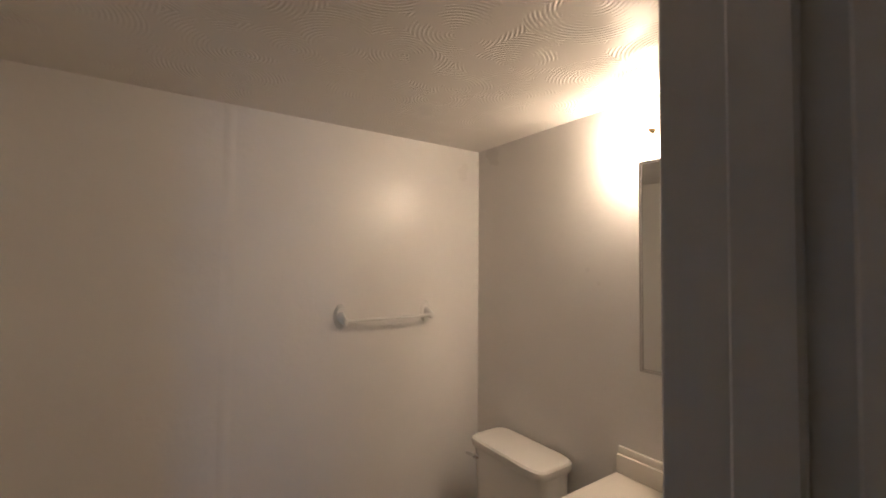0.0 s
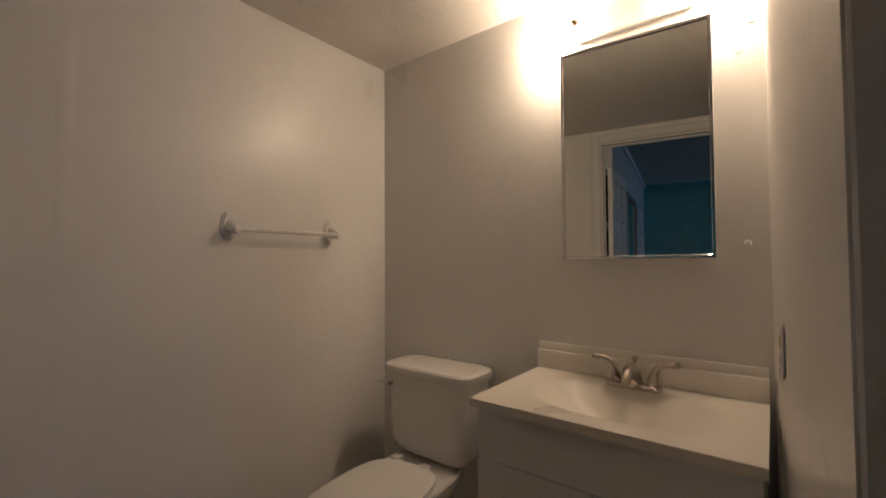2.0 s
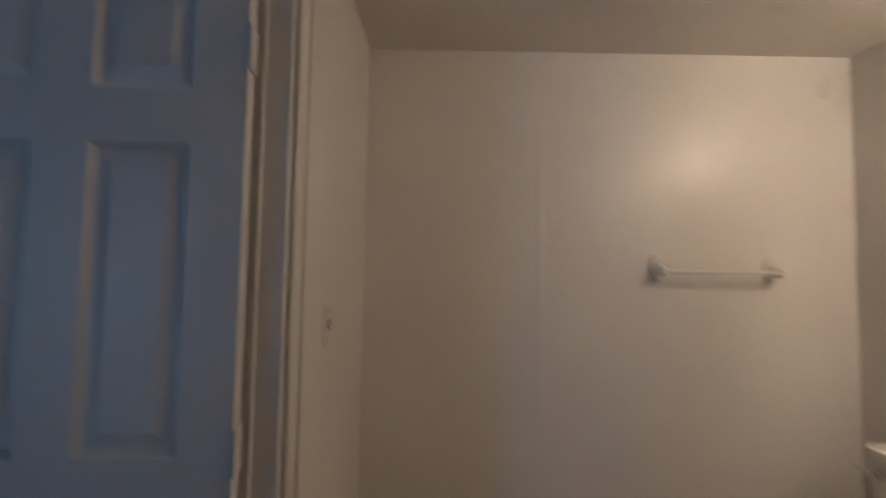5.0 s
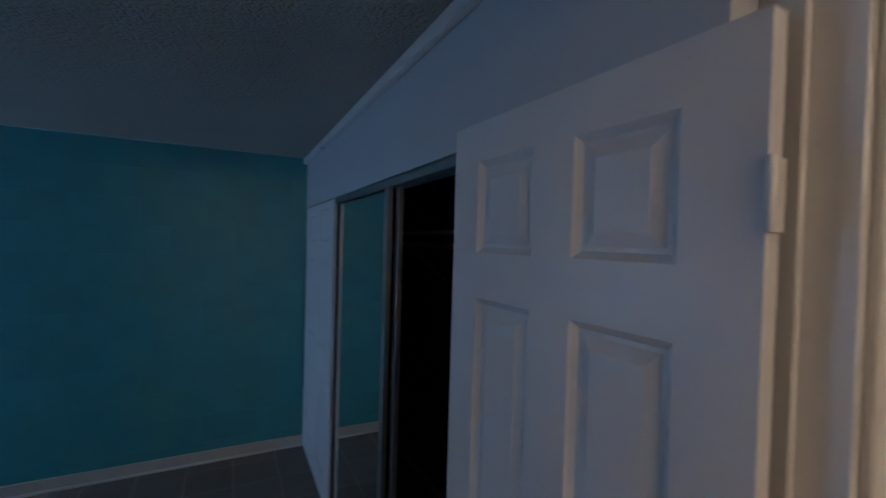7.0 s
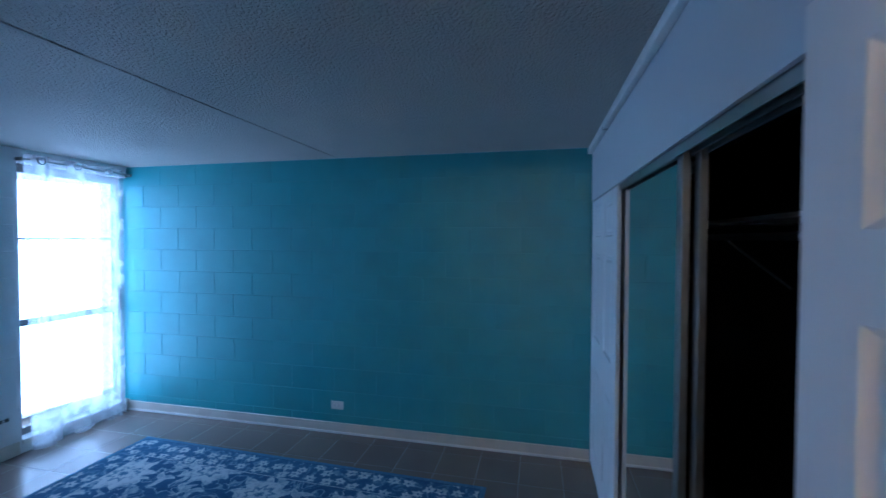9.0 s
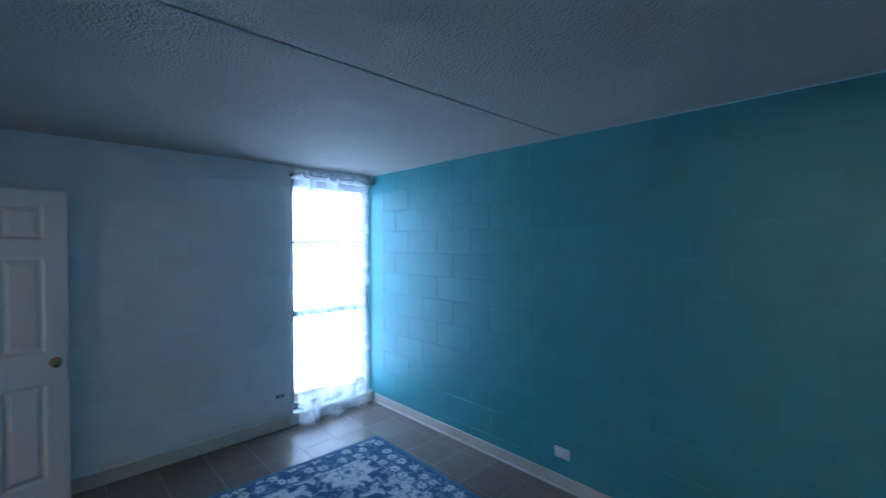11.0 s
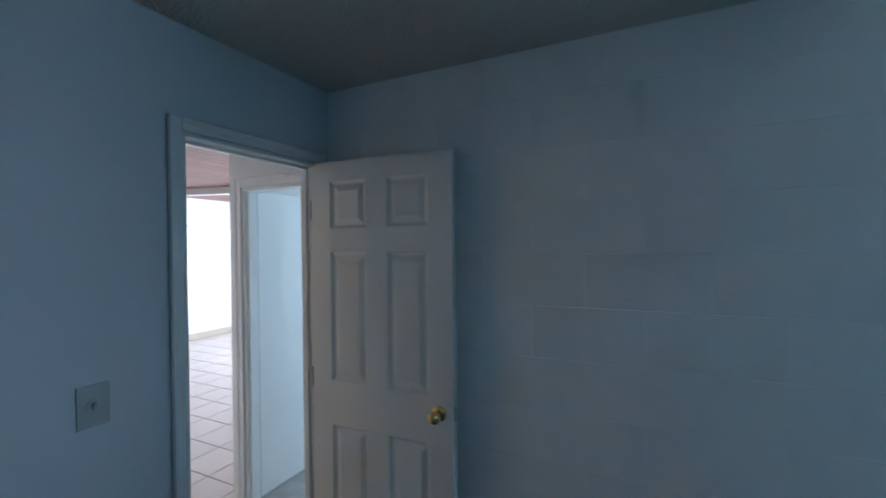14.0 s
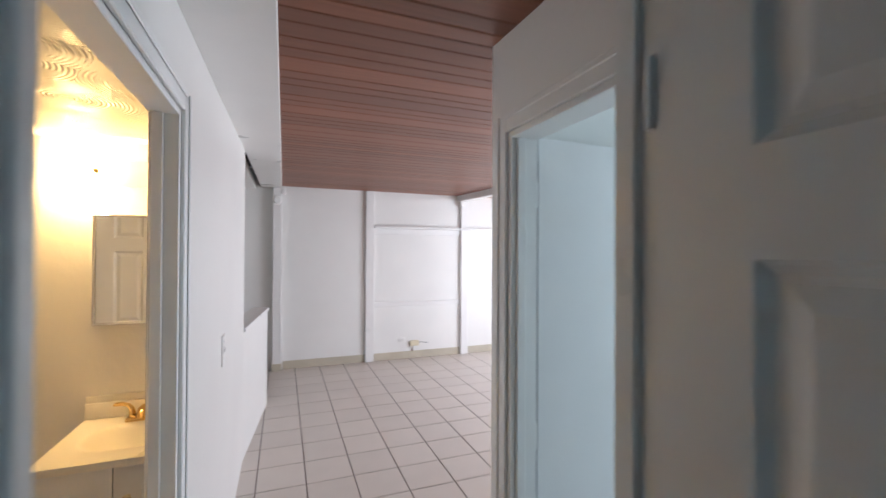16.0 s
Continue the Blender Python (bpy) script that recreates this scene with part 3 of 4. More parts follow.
def panel_leaf(W, H, T):
    """A six-panel moulded leaf: hinge edge at x = 0, thickness along y from 0 to T."""
    bm = B()
    cols = ((0.15 * W, 0.425 * W), (0.575 * W, 0.85 * W))
    xs = sorted({0.0, W, *[c for p in cols for c in p]})
    zs = sorted({0.0, H, *[c for p in ROWS for c in p]})
    for y, s in ((0.0, 1), (T, -1)):
        grid = {(i, k): bm.verts.new((x, y, z)) for i, x in enumerate(xs) for k, z in enumerate(zs)}
        for i in range(len(xs) - 1):
            for k in range(len(zs) - 1):
                ring = [grid[i, k], grid[i + 1, k], grid[i + 1, k + 1], grid[i, k + 1]]
                if (xs[i], xs[i + 1]) in cols and (zs[k], zs[k + 1]) in ROWS:
                    for inset, depth in ((0.005, 0.005), (0.014, 0.012), (0.022, 0.012), (0.046, 0.003)):
                        inner = [bm.verts.new((x, y + s * depth, z)) for x, z in
                                 ((xs[i] + inset, zs[k] + inset), (xs[i + 1] - inset, zs[k] + inset), (xs[i + 1] - inset, zs[k + 1] - inset), (xs[i] + inset, zs[k + 1] - inset))]
                        for j in range(4):
                            bm.faces.new((ring[j], ring[(j + 1) % 4], inner[(j + 1) % 4], inner[j]))
                        ring = inner
                bm.faces.new(ring)
    for a, b in (((0, 0), (0, H)), ((W, 0), (W, H))):
        vs = [bm.verts.new(p) for p in ((a[0], 0, 0), (a[0], T, 0), (a[0], T, H), (a[0], 0, H))]
        bm.faces.new(vs)
    for z in (0, H):
        bm.faces.new([bm.verts.new(p) for p in ((0, 0, z), (W, 0, z), (W, T, z), (0, T, z))])
    bmesh.ops.remove_doubles(bm, verts=bm.verts[:], dist=1e-5)
    bmesh.ops.recalc_face_normals(bm, faces=bm.faces[:])
    return bm


KNOB = ((0.0, 0.0), (0.032, 0.0), (0.032, 0.004), (0.024, 0.009), (0.011, 0.012), (0.011, 0.024), (0.018, 0.030), (0.026, 0.040), (0.028, 0.050), (0.024, 0.060), (0.012, 0.066), (0.0, 0.0665))


def hung_door(name, hinge, turn, W, H, label, flat=False, mirrored=False, knob_mat=M_BRASS, hinges=(0.25, 1.0, 1.80), knob_z=0.92):
    """A leaf on its hinges, opened by turn degrees, with knobs, latch plate and hinge leaves."""
    T = 0.035
    d = thing(name, (0, 0, 0), label, "door")
    bm = B()
    if flat:
        slab(bm, 0, W, 0, T, 0, H, bevel=0.002)
    else:
        bm = panel_leaf(W, H, T)
    leaf = part("leaf", bm, M_DOOR, d, smooth=False)
    for y, s in ((0.0, -1), (T, 1)):
        part("knob", lathe(B(), [(max(r, 0.0005), s * h) for r, h in KNOB], (W - 0.065, y, knob_z), "y", 22), knob_mat, leaf, "polished round brass knob")
    part("latch_plate", slab(B(), W - 0.0005, W + 0.0015, 0.006, T - 0.006, knob_z - 0.03, knob_z + 0.03), M_STEEL, leaf, "steel latch plate")
    for z in hinges:
        bm = B()
        slab(bm, -0.006, 0.0, 0.003, T - 0.003, z - 0.045, z + 0.045, bevel=0.001)
        tube(bm, (-0.006, -0.004 if not mirrored else T + 0.004, z - 0.045), (-0.006, -0.004 if not mirrored else T + 0.004, z + 0.045), 0.006, seg=10)
        part("hinge", bm, M_TRIM, leaf, "hinge painted over in white")
    d.matrix_world = Matrix.Translation(hinge) @ pose(0, 0, 0, 0, 0, turn)
    return d


hung_door("door_1", (0.805, 2.192, 0.012), 93.0, 0.705, 2.023, "white six-panel door open against the closet", knob_z=0.92, mirrored=True)
hung_door("door_2", (-3.500, 2.398, 0.012), 91.5, 0.735, 2.023, "white six-panel bedroom door standing open at the block wall")
hung_door("door_3", (-3.868, 1.597, 0.012), 180.0, 0.76, 1.985, "flat white door open into the side room", flat=True, mirrored=True)
hung_door("door_4", (-2.40, 2.172, 0.012), 0.0, 0.76, 2.0, "white six-panel door closed in the second bathroom")

# ---- bathroom things ----


def cabinet_door(parent, x0, x1, y, z0, z1, knob_x, knob_z, raised=False, knob_mat=M_NICKEL):
    bm = B()
    w = 0.092
    for bx in ((x0, x0 + w, z0, z1), (x1 - w, x1, z0, z1), (x0 + w, x1 - w, z0, z0 + w), (x0 + w, x1 - w, z1 - w, z1)):
        slab(bm, bx[0], bx[1], y, y + 0.018, bx[2], bx[3])
    bmesh.ops.remove_doubles(bm, verts=bm.verts[:], dist=1e-5)
    slab(bm, x0 + w - 0.002, x1 - w + 0.002, y, y + (0.016 if raised else 0.011), z0 + w - 0.002, z1 - w + 0.002, bevel=0.004 if raised else 0.0)
    d = part("door", bm, M_CAB, parent, smooth=False)
    part("knob", lathe(B(), ((0.0005, 0), (0.008, 0), (0.006, 0.006), (0.006, 0.014), (0.014, 0.018), (0.0165, 0.022), (0.015, 0.026), (0.0005, 0.028)), (knob_x, y + 0.018, knob_z), "y", 20), knob_mat, d, "round brushed nickel knob")
    return d


def vanity(name, x0, x1, y0, yf, top, label, knob_mat=M_NICKEL, split=True):
    """Cabinet carcass, false drawer front and two doors; its front looks north."""
    v = thing(name, ((x0 + x1) / 2, y0, 0), label, "cabinet")
    bm = B()
    slab(bm, x0, x0 + 0.016, y0 + 0.003, yf - 0.02, 0.09, top)
    slab(bm, x1 - 0.016, x1, y0 + 0.003, yf - 0.02, 0.09, top)
    slab(bm, x0 + 0.016, x1 - 0.016, y0 + 0.003, y0 + 0.012, 0.09, top)
    slab(bm, x0 + 0.016, x1 - 0.016, y0 + 0.012, yf - 0.02, 0.09, 0.106)
    slab(bm, x0 + 0.016, x1 - 0.016, yf - 0.036, yf - 0.02, 0.106, top)
    slab(bm, x0 + 0.01, x1 - 0.01, y0 + 0.003, yf - 0.07, 0, 0.09)
    part("body", bm, M_CAB, v, smooth=False)
    mid, g = (x0 + x1) / 2, 0.002
    dz = top - 0.005
    if split:
        dz = top - 0.163
        part("drawer_front", slab(B(), x0 + 0.001, x1 - 0.001, yf - 0.0195, yf - 0.001, dz + 0.003, top - 0.003, bevel=0.0015), M_CAB, v, smooth=False)
    cabinet_door(v, mid + g, x1 - 0.001, yf - 0.0195, 0.095, dz, mid + 0.050, dz - 0.124, not split, knob_mat)
    cabinet_door(v, x0 + 0.001, mid - g, yf - 0.0195, 0.095, dz, mid - 0.050, dz - 0.124, not split, knob_mat)
    return v


def vanity_top(name, x0, x1, y0, y1, z0, z1, cx, cy, ax, ay, label):
    """Moulded top with a sunk oval basin and a stepped backsplash."""
    t = thing(name, (cx, cy, z0), label, "washbasin")
    bm = B()
    nx, ny = 56, 40
    vs = {}
    for i in range(nx + 1):
        for j in range(ny + 1):
            x, y = x0 + (x1 - x0) * i / nx, y0 + (y1 - y0) * j / ny
            q = (abs((x - cx) / ax) ** 2.6 + abs((y - cy) / ay) ** 2.6) ** (1 / 2.6)
            dip = 0.0
            if q < 1.0:
                u = min(1.0, (1.0 - q) / 0.72)
                dip = 0.115 * (u * u * (3 - 2 * u)) ** 0.75
            vs[i, j] = bm.verts.new((x, y, z1 - dip))
    for i in range(nx):
        for j in range(ny):
            bm.faces.new((vs[i, j], vs[i + 1, j], vs[i + 1, j + 1], vs[i, j + 1]))
    rim = [e for e in bm.edges if e.is_boundary]
    ext = bmesh.ops.extrude_edge_only(bm, edges=rim)
    for g in ext["geom"]:
        if isinstance(g, bmesh.types.BMVert):
            g.co.z = z0
    bmesh.ops.recalc_face_normals(bm, faces=bm.faces[:])
    top = part("basin_top", bm, M_COUNTER, t)
    bm = B()
    slab(bm, x0, x1 - 0.0, y0 + 0.001, y0 + 0.030, z1 + 0.0005, z1 + 0.075, bevel=0.004, seg=2)
    slab(bm, x0, x1 - 0.0, y0 + 0.001, y0 + 0.017, z1 + 0.070, z1 + 0.105, bevel=0.004, seg=2)
    part("backsplash", bm, M_COUNTER, t)
    part("drain", lathe(B(), ((0.0005, 0.004), (0.012, 0.004), (0.021, 0.002), (0.022, 0.0), (0.0005, 0.0)), (cx, cy, z1 - 0.1145), "z", 20), M_CHROME, t, "chrome drain ring")
    return t


def faucet(name, x, y, z, mat, label):
    """Centre-set tap: base bar, two lever handles, short spout and lift rod."""
    f = thing(name, (x, y, z), label, "faucet")
    bm = B()
    slab(bm, x - 0.078, x + 0.078, y - 0.026, y + 0.026, z, z + 0.016, bevel=0.008, seg=3)
    part("base", bm, mat, f)
    sp = [(x, y, z + 0.012), (x, y + 0.004, z + 0.040), (x, y + 0.022, z + 0.058), (x, y + 0.055, z + 0.062), (x, y + 0.085, z + 0.050), (x, y + 0.098, z + 0.036)]
    part("spout", sweep(B(), sp, (0.026, 0.023, 0.021, 0.018, 0.015, 0.012), 16), mat, f)
    for s in (-1, 1):
        part("handle", sweep(B(), [(x + s * 0.052, y, z + 0.012), (x + s * 0.052, y, z + 0.035), (x + s * 0.056, y, z + 0.058), (x + s * 0.068, y, z + 0.074),
                                       (x + s * 0.092, y + 0.002, z + 0.083), (x + s * 0.116, y + 0.004, z + 0.084), (x + s * 0.126, y + 0.005, z + 0.080)],
                                 (0.022, 0.019, 0.014, 0.011, 0.011, 0.012, 0.005), 14, 0.8), mat, f, "curved lever handle")
    bm = tube(B(), (x, y - 0.02, z + 0.01), (x, y - 0.02, z + 0.078), 0.0028, seg=8)
    tube(bm, (x, y - 0.02, z + 0.074), (x, y - 0.02, z + 0.092), 0.006, 0.009, seg=12)
    part("lift_rod", bm, mat, f)
    return f


vanity("vanity_cabinet", 0.052, 0.79, 0.0, 0.510, 0.777, "white vanity cabinet with two shaker doors")
vanity_top("washbasin", 0.040, 0.805, 0.002, 0.532, 0.778, 0.806, 0.41, 0.275, 0.275, 0.180, "cream moulded vanity top with an oval basin")
faucet("faucet", 0.41, 0.105, 0.807, M_NICKEL, "brushed nickel two-handle tap on the vanity top").scale = (1.12, 1.1, 1.15)


def oval(cx, y0, y1, w, z, back=0.6, k=40):
    """An egg outline: rounded towards +y, squarer at y0."""
    pts = []
    cy = y0 + (y1 - y0) * 0.45
    for i in range(k):
        a = 2 * math.pi * i / k
        c, s = math.cos(a), math.sin(a)
        p = 1.0 if s > 0 else back
        x = cx + w * math.copysign(abs(c) ** (p if s < 0 else 0.95), c)
        y = cy + ((y1 - cy) * s if s > 0 else (cy - y0) * math.copysign(abs(s) ** p, s))
        q = -0.105
        dx, dy = x - cx, y - 0.2
        pts.append((cx + dx * math.cos(q) - dy * math.sin(q) * -1.0, 0.2 + dx * math.sin(q) * -1.0 + dy * math.cos(q), z * 0.905))
    return pts


def toilet(cx):
    t = thing("toilet", (cx, 0.35, 0), "white two-piece toilet with its lid down", "toilet")
    rings = []
    for z, w0, d0, y0 in ((0.385, 0.195, 0.185, 0.055), (0.42, 0.215, 0.20, 0.045), (0.60, 0.232, 0.212, 0.035), (0.725, 0.238, 0.216, 0.033)):
        ring = []
        for i in range(48):
            a = 2 * math.pi * i / 48
            c, s = math.cos(a), math.sin(a)
            ring.append((cx + w0 * math.copysign(abs(c) ** 0.32, c), y0 + d0 / 2 + d0 / 2 * math.copysign(abs(s) ** 0.32, s), z))
        rings.append(ring)
    part("tank", loft(B(), rings), M_CERAM, t)
    rings = []
    for z, g in ((0.726, -0.004), (0.728, 0.010), (0.745, 0.014), (0.762, 0.012), (0.770, 0.004), (0.772, -0.01)):
        ring = []
        for i in range(48):
            a = 2 * math.pi * i / 48
            c, s = math.cos(a), math.sin(a)
            ring.append((cx + (0.238 + g) * math.copysign(abs(c) ** 0.30, c), 0.142 + (0.110 + g) * math.copysign(abs(s) ** 0.34, s), z))
        rings.append(ring)
    part("tank_lid", loft(B(), rings), M_CERAM, t)
    bm = lathe(B(), ((0.0005, 0), (0.017, 0), (0.017, 0.006), (0.008, 0.010), (0.008, 0.018), (0.0005, 0.018)), (cx + 0.190, 0.249, 0.682), "y", 18)
    sweep(bm, [(cx + 0.190, 0.264, 0.682), (cx + 0.215, 0.268, 0.684), (cx + 0.250, 0.268, 0.680)], (0.009, 0.008, 0.007), 10)
    part("flush_handle", bm, M_CHROME, t, "chrome flush lever")
    rings = [oval(cx, 0.24, 0.76, 0.130, 0.0, 0.5), oval(cx, 0.24, 0.76, 0.126, 0.03, 0.5), oval(cx, 0.25, 0.735, 0.112, 0.10, 0.5), oval(cx, 0.25, 0.76, 0.120, 0.18, 0.5),
             oval(cx, 0.22, 0.82, 0.145, 0.25, 0.5), oval(cx, 0.16, 0.885, 0.170, 0.31, 0.5), oval(cx, 0.10, 0.915, 0.181, 0.355, 0.5), oval(cx, 0.08, 0.92, 0.183, 0.385, 0.5), oval(cx, 0.09, 0.91, 0.175, 0.398, 0.5)]
    part("bowl", loft(B(), rings), M_CERAM, t)
    part("seat", loft(B(), [oval(cx, 0.335, 0.925, 0.180, 0.399, 0.6), oval(cx, 0.33, 0.93, 0.185, 0.405, 0.6), oval(cx, 0.335, 0.925, 0.182, 0.415, 0.6)]), M_PLASTIC, t, "white plastic seat")
    part("lid", loft(B(), [oval(cx, 0.335, 0.92, 0.178, 0.418, 0.6), oval(cx, 0.325, 0.93, 0.186, 0.424, 0.6), oval(cx, 0.328, 0.927, 0.184, 0.434, 0.6), oval(cx, 0.345, 0.905, 0.165, 0.440, 0.6)]), M_PLASTIC, t, "white plastic lid")
    for s in (-1, 1):
        part("bolt_cap", lathe(B(), ((0.018, 0.0), (0.018, 0.008), (0.012, 0.018), (0.0005, 0.021)), (cx + s * 0.108, 0.42, 0.029), "z", 16), M_PLASTIC, t)
        part("trapway", sweep(B(), [(cx + s * 0.095, 0.30, 0.04), (cx + s * 0.102, 0.27, 0.16), (cx + s * 0.095, 0.33, 0.26), (cx + s * 0.10, 0.44, 0.22), (cx + s * 0.095, 0.52, 0.12)],
                                       (0.03, 0.04, 0.042, 0.036, 0.02), 12), M_CERAM, t)
    for s in (-1, 1):
        part("seat_hinge", slab(B(), cx + s * 0.075 - 0.02, cx + s * 0.075 + 0.02, 0.30, 0.345, 0.37, 0.40, bevel=0.006, seg=2), M_PLASTIC, t)
    return t


toilet(1.258)


def towel_bar():
    t = thing("towel_bar", (BX, 0.64, 1.39), "white ceramic towel bar on the wall", "towel bar")
    for y in (0.868, 0.380):
        rings = []
        for x, w, h in ((BX - 0.001, 0.034, 0.060), (BX - 0.006, 0.034, 0.060), (BX - 0.009, 0.031, 0.056), (BX - 0.0092, 0.028, 0.051), (BX - 0.014, 0.026, 0.048), (BX - 0.0145, 0.019, 0.028), (BX - 0.030, 0.018, 0.027), (BX - 0.058, 0.016, 0.021),
                        (BX - 0.074, 0.015, 0.018), (BX - 0.081, 0.011, 0.013), (BX - 0.083, 0.004, 0.005)):
            rings.append([(x, y + w * math.cos(a), 1.396 + h * math.sin(a) - (BX - x) * 0.25) for a in [2 * math.pi * i / 24 for i in range(24)]])
        part("bracket", loft(B(), rings), M_PLASTIC, t)
    part("bar", tube(B(), (BX - 0.070, 0.873, 1.379), (BX - 0.070, 0.375, 1.379), 0.009, seg=16), M_PLASTIC, t)


towel_bar()


def medicine_cabinet(name, x0, x1, yw, z0, z1, label, turn=0.0):
    m = thing(name, ((x0 + x1) / 2, yw, z0), label, "mirror")
    part("body", slab(B(), x0 + 0.008, x1 - 0.008, yw, yw + 0.030, z0 + 0.008, z1 - 0.008), M_PLASTIC, m, smooth=False)
    bm = B()
    w = 0.011
    for a, b, c, d in ((x0, x0 + w, z0, z1), (x1 - w, x1, z0, z1), (x0 + w, x1 - w, z0, z0 + w), (x0 + w, x1 - w, z1 - w, z1)):
        slab(bm, a, b, yw + 0.0305, yw + 0.045, c, d, bevel=0.0015)
    part("frame", bm, M_CHROME, m, "thin brushed steel frame")
    part("mirror", slab(B(), x0 + w - 0.001, x1 - w + 0.001, yw + 0.0315, yw + 0.039, z0 + w - 0.001, z1 - w + 0.001), M_MIRROR, m, "mirror glass", smooth=False)
    m.rotation_euler = (0, 0, radians(turn))
    m.location.y += 0.25 * abs(math.sin(radians(turn))) + 0.002


medicine_cabinet("medicine_cabinet", 0.168, 0.673, 0.0, 1.254, 2.060, "steel-framed mirrored medicine cabinet above the vanity", turn=4.2)


def vanity_light(name, cx, yw, z, half, label, bulb_mat=M_BULB):
    """Curved frosted glass strip on a plate, a bulb behind each end, held by two brass finials."""
    v = thing(name, (cx, yw, z), label, "lamp")
    part("back_plate", slab(B(), cx - half * 0.62, cx + half * 0.62, yw, yw + 0.02, z - 0.04, z + 0.04, bevel=0.004), M_TRIM, v)
    bm = B()
    k = 12
    front, back = [], []
    for i in range(k + 1):
        a = -1 + 2 * i / k
        y = yw + 0.098 - 0.030 * a * a
        front.append((y, z + a * 0.062))
        back.append((y - 0.004, z + a * 0.062))
    prof = front + back[::-1]
    loft(bm, [[(x, y, zz) for y, zz in prof] for x in (cx - half, cx + half)])
    part("glass_shade", bm, M_FROST, v, "curved frosted glass shade")
    for s in (-1, 1):
        part("finial", lathe(B(), ((0.0005, 0), (0.012, 0), (0.012, 0.004), (0.006, 0.007), (0.009, 0.013), (0.009, 0.018), (0.0005, 0.022)), (cx + s * half * 0.55, yw + 0.097, z), "y", 16), M_BRASS, v, "small brass finial")
        part("bulb", lathe(B(), ((0.0005, -0.05), (0.018, -0.046), (0.021, -0.03), (0.021, 0.03), (0.018, 0.046), (0.0005, 0.05)), (cx + s * half * 0.80, yw + 0.05, z), "x", 16), bulb_mat, v, "glowing tubular bulb")
    return v


vanity_light("vanity_light", 0.42, 0.0, 2.160, 0.33, "frosted glass strip lamp with two lit bulbs")


def wall_plate(name, at, face, mat, label, category, kind_of="outlet", w=0.072, h=0.117, insert=None):
    """A cover plate on a wall; face is the way it looks: '+x', '-x', '+y', '-y'."""
    p = thing(name, at, label, category)
    turn = {"+y": 0, "-x": 90, "-y": 180, "+x": -90}[face]
    m = Matrix.Translation(at) @ pose(0, 0, 0, 0, 0, turn)
    obs = [part("plate", slab(B(), -w / 2, w / 2, 0.0005, 0.006, -h / 2, h / 2, bevel=0.002, seg=2), mat)]
    if kind_of == "outlet":
        sideways = w > h
        for s in (-1, 1):
            dx, dz = (s * 0.02, 0) if sideways else (0, s * 0.02)
            obs.append(part("socket", slab(B(), dx - 0.014, dx + 0.014, 0.006, 0.0078, dz - 0.014, dz + 0.014, bevel=0.003, seg=2), insert or mat))
            for q in (-0.005, 0.005):
                obs.append(part("slot", slab(B(), dx + q - 0.001, dx + q + 0.001, 0.0078, 0.0082, dz - 0.003, dz + 0.005), M_BLACK))
    elif kind_of == "toggle":
        obs.append(part("toggle", slab(B(), -0.005, 0.005, 0.006, 0.018, -0.004, 0.012, bevel=0.002), insert or mat))
        obs.append(part("slot", slab(B(), -0.007, 0.007, 0.006, 0.0066, -0.014, 0.014), M_BLACK))
    elif kind_of == "dial":
        obs.append(part("ring", lathe(B(), ((0.0005, 0.0062), (0.020, 0.0062), (0.020, 0.0085), (0.017, 0.0085), (0.0005, 0.0075)), (0, 0, 0), "y", 28), insert or mat))
        obs.append(part("toggle", slab(B(), -0.005, 0.005, 0.0075, 0.014, -0.009, 0.009, bevel=0.002), insert or mat))
    for z in (-0.042, 0.042):
        if h > w:
            obs.append(part("screw", lathe(B(), ((0.0005, 0.006), (0.003, 0.006), (0.003, 0.0072), (0.0005, 0.0076)), (0, 0, z), "y", 10), M_STEEL))
    for o in obs:
        o.parent = p
        o.matrix_parent_inverse = Matrix.Identity(4)
    p.matrix_world = m
    return p


wall_plate("electrical_outlet", (0.0078, 0.448, 1.045), "+x", M_PLASTIC, "white plate with an ivory outlet beside the vanity", "outlet", insert=M_IVORY)
wall_plate("light_switch", (1.185, YB0 - 0.012, 1.205), "-y", M_PLASTIC, "white bathroom light switch by the door", "light switch", "toggle")
wall_plate("electrical_outlet", (-1.338, YN, 0.245), "-y", M_PLASTIC, "white outlet low on the teal block wall", "outlet", w=0.117, h=0.072)
wall_plate("electrical_outlet", (XW, 4.56, 0.305), "+x", M_CMU, "painted-over outlet on the white block wall", "outlet", w=0.10, h=0.05, insert=M_ALU)
wall_plate("light_switch", (-2.595, YS, 1.185), "+y", M_PLATE, "white bedroom light switch beside the door", "light switch", "dial", w=0.082, h=0.122)

# taped board joint on the towel-bar wall
bm = B()
loft(bm, [[(BX - h, y, z) for y, h in ((1.325, -0.002), (1.35, 0.0006), (1.366, 0.0026), (1.374, 0.0026), (1.39, 0.0006), (1.415, -0.002))] for z in (0.1, BZ - 0.001)])
tagged(part("trim_board_joint", bm, M_BATH), "painted-over taped board joint", "wall joint", kind="structure")

# filled screw holes beside the mirror
for x, z in ((0.095, 1.93), (0.085, 1.30), (0.70, 1.255), (0.06, 2.02)):
    ob = part("plaster_patch", lathe(B(), ((0.011, 0.0), (0.009, 0.002), (0.0005, 0.003)), (x, 0.0005, z), "y", 14), M_BATH)
    tagged(ob, "small filled screw hole on the bathroom wall", "wall patch", "screw holes beside the mirror")

# ---- bedroom things ----
rug = part("rug", slab(B(), -1.46, 1.46, -1.05, 1.05, 0.0, 0.012, bevel=0.004), M_RUG)
rug.matrix_world = Matrix.Translation((-1.445, 4.03, 0.0)) @ pose(0, 0, 0, 0, 0, -1.6)
tagged(rug, "blue and ivory floral area rug on the brown tiles", "rug")

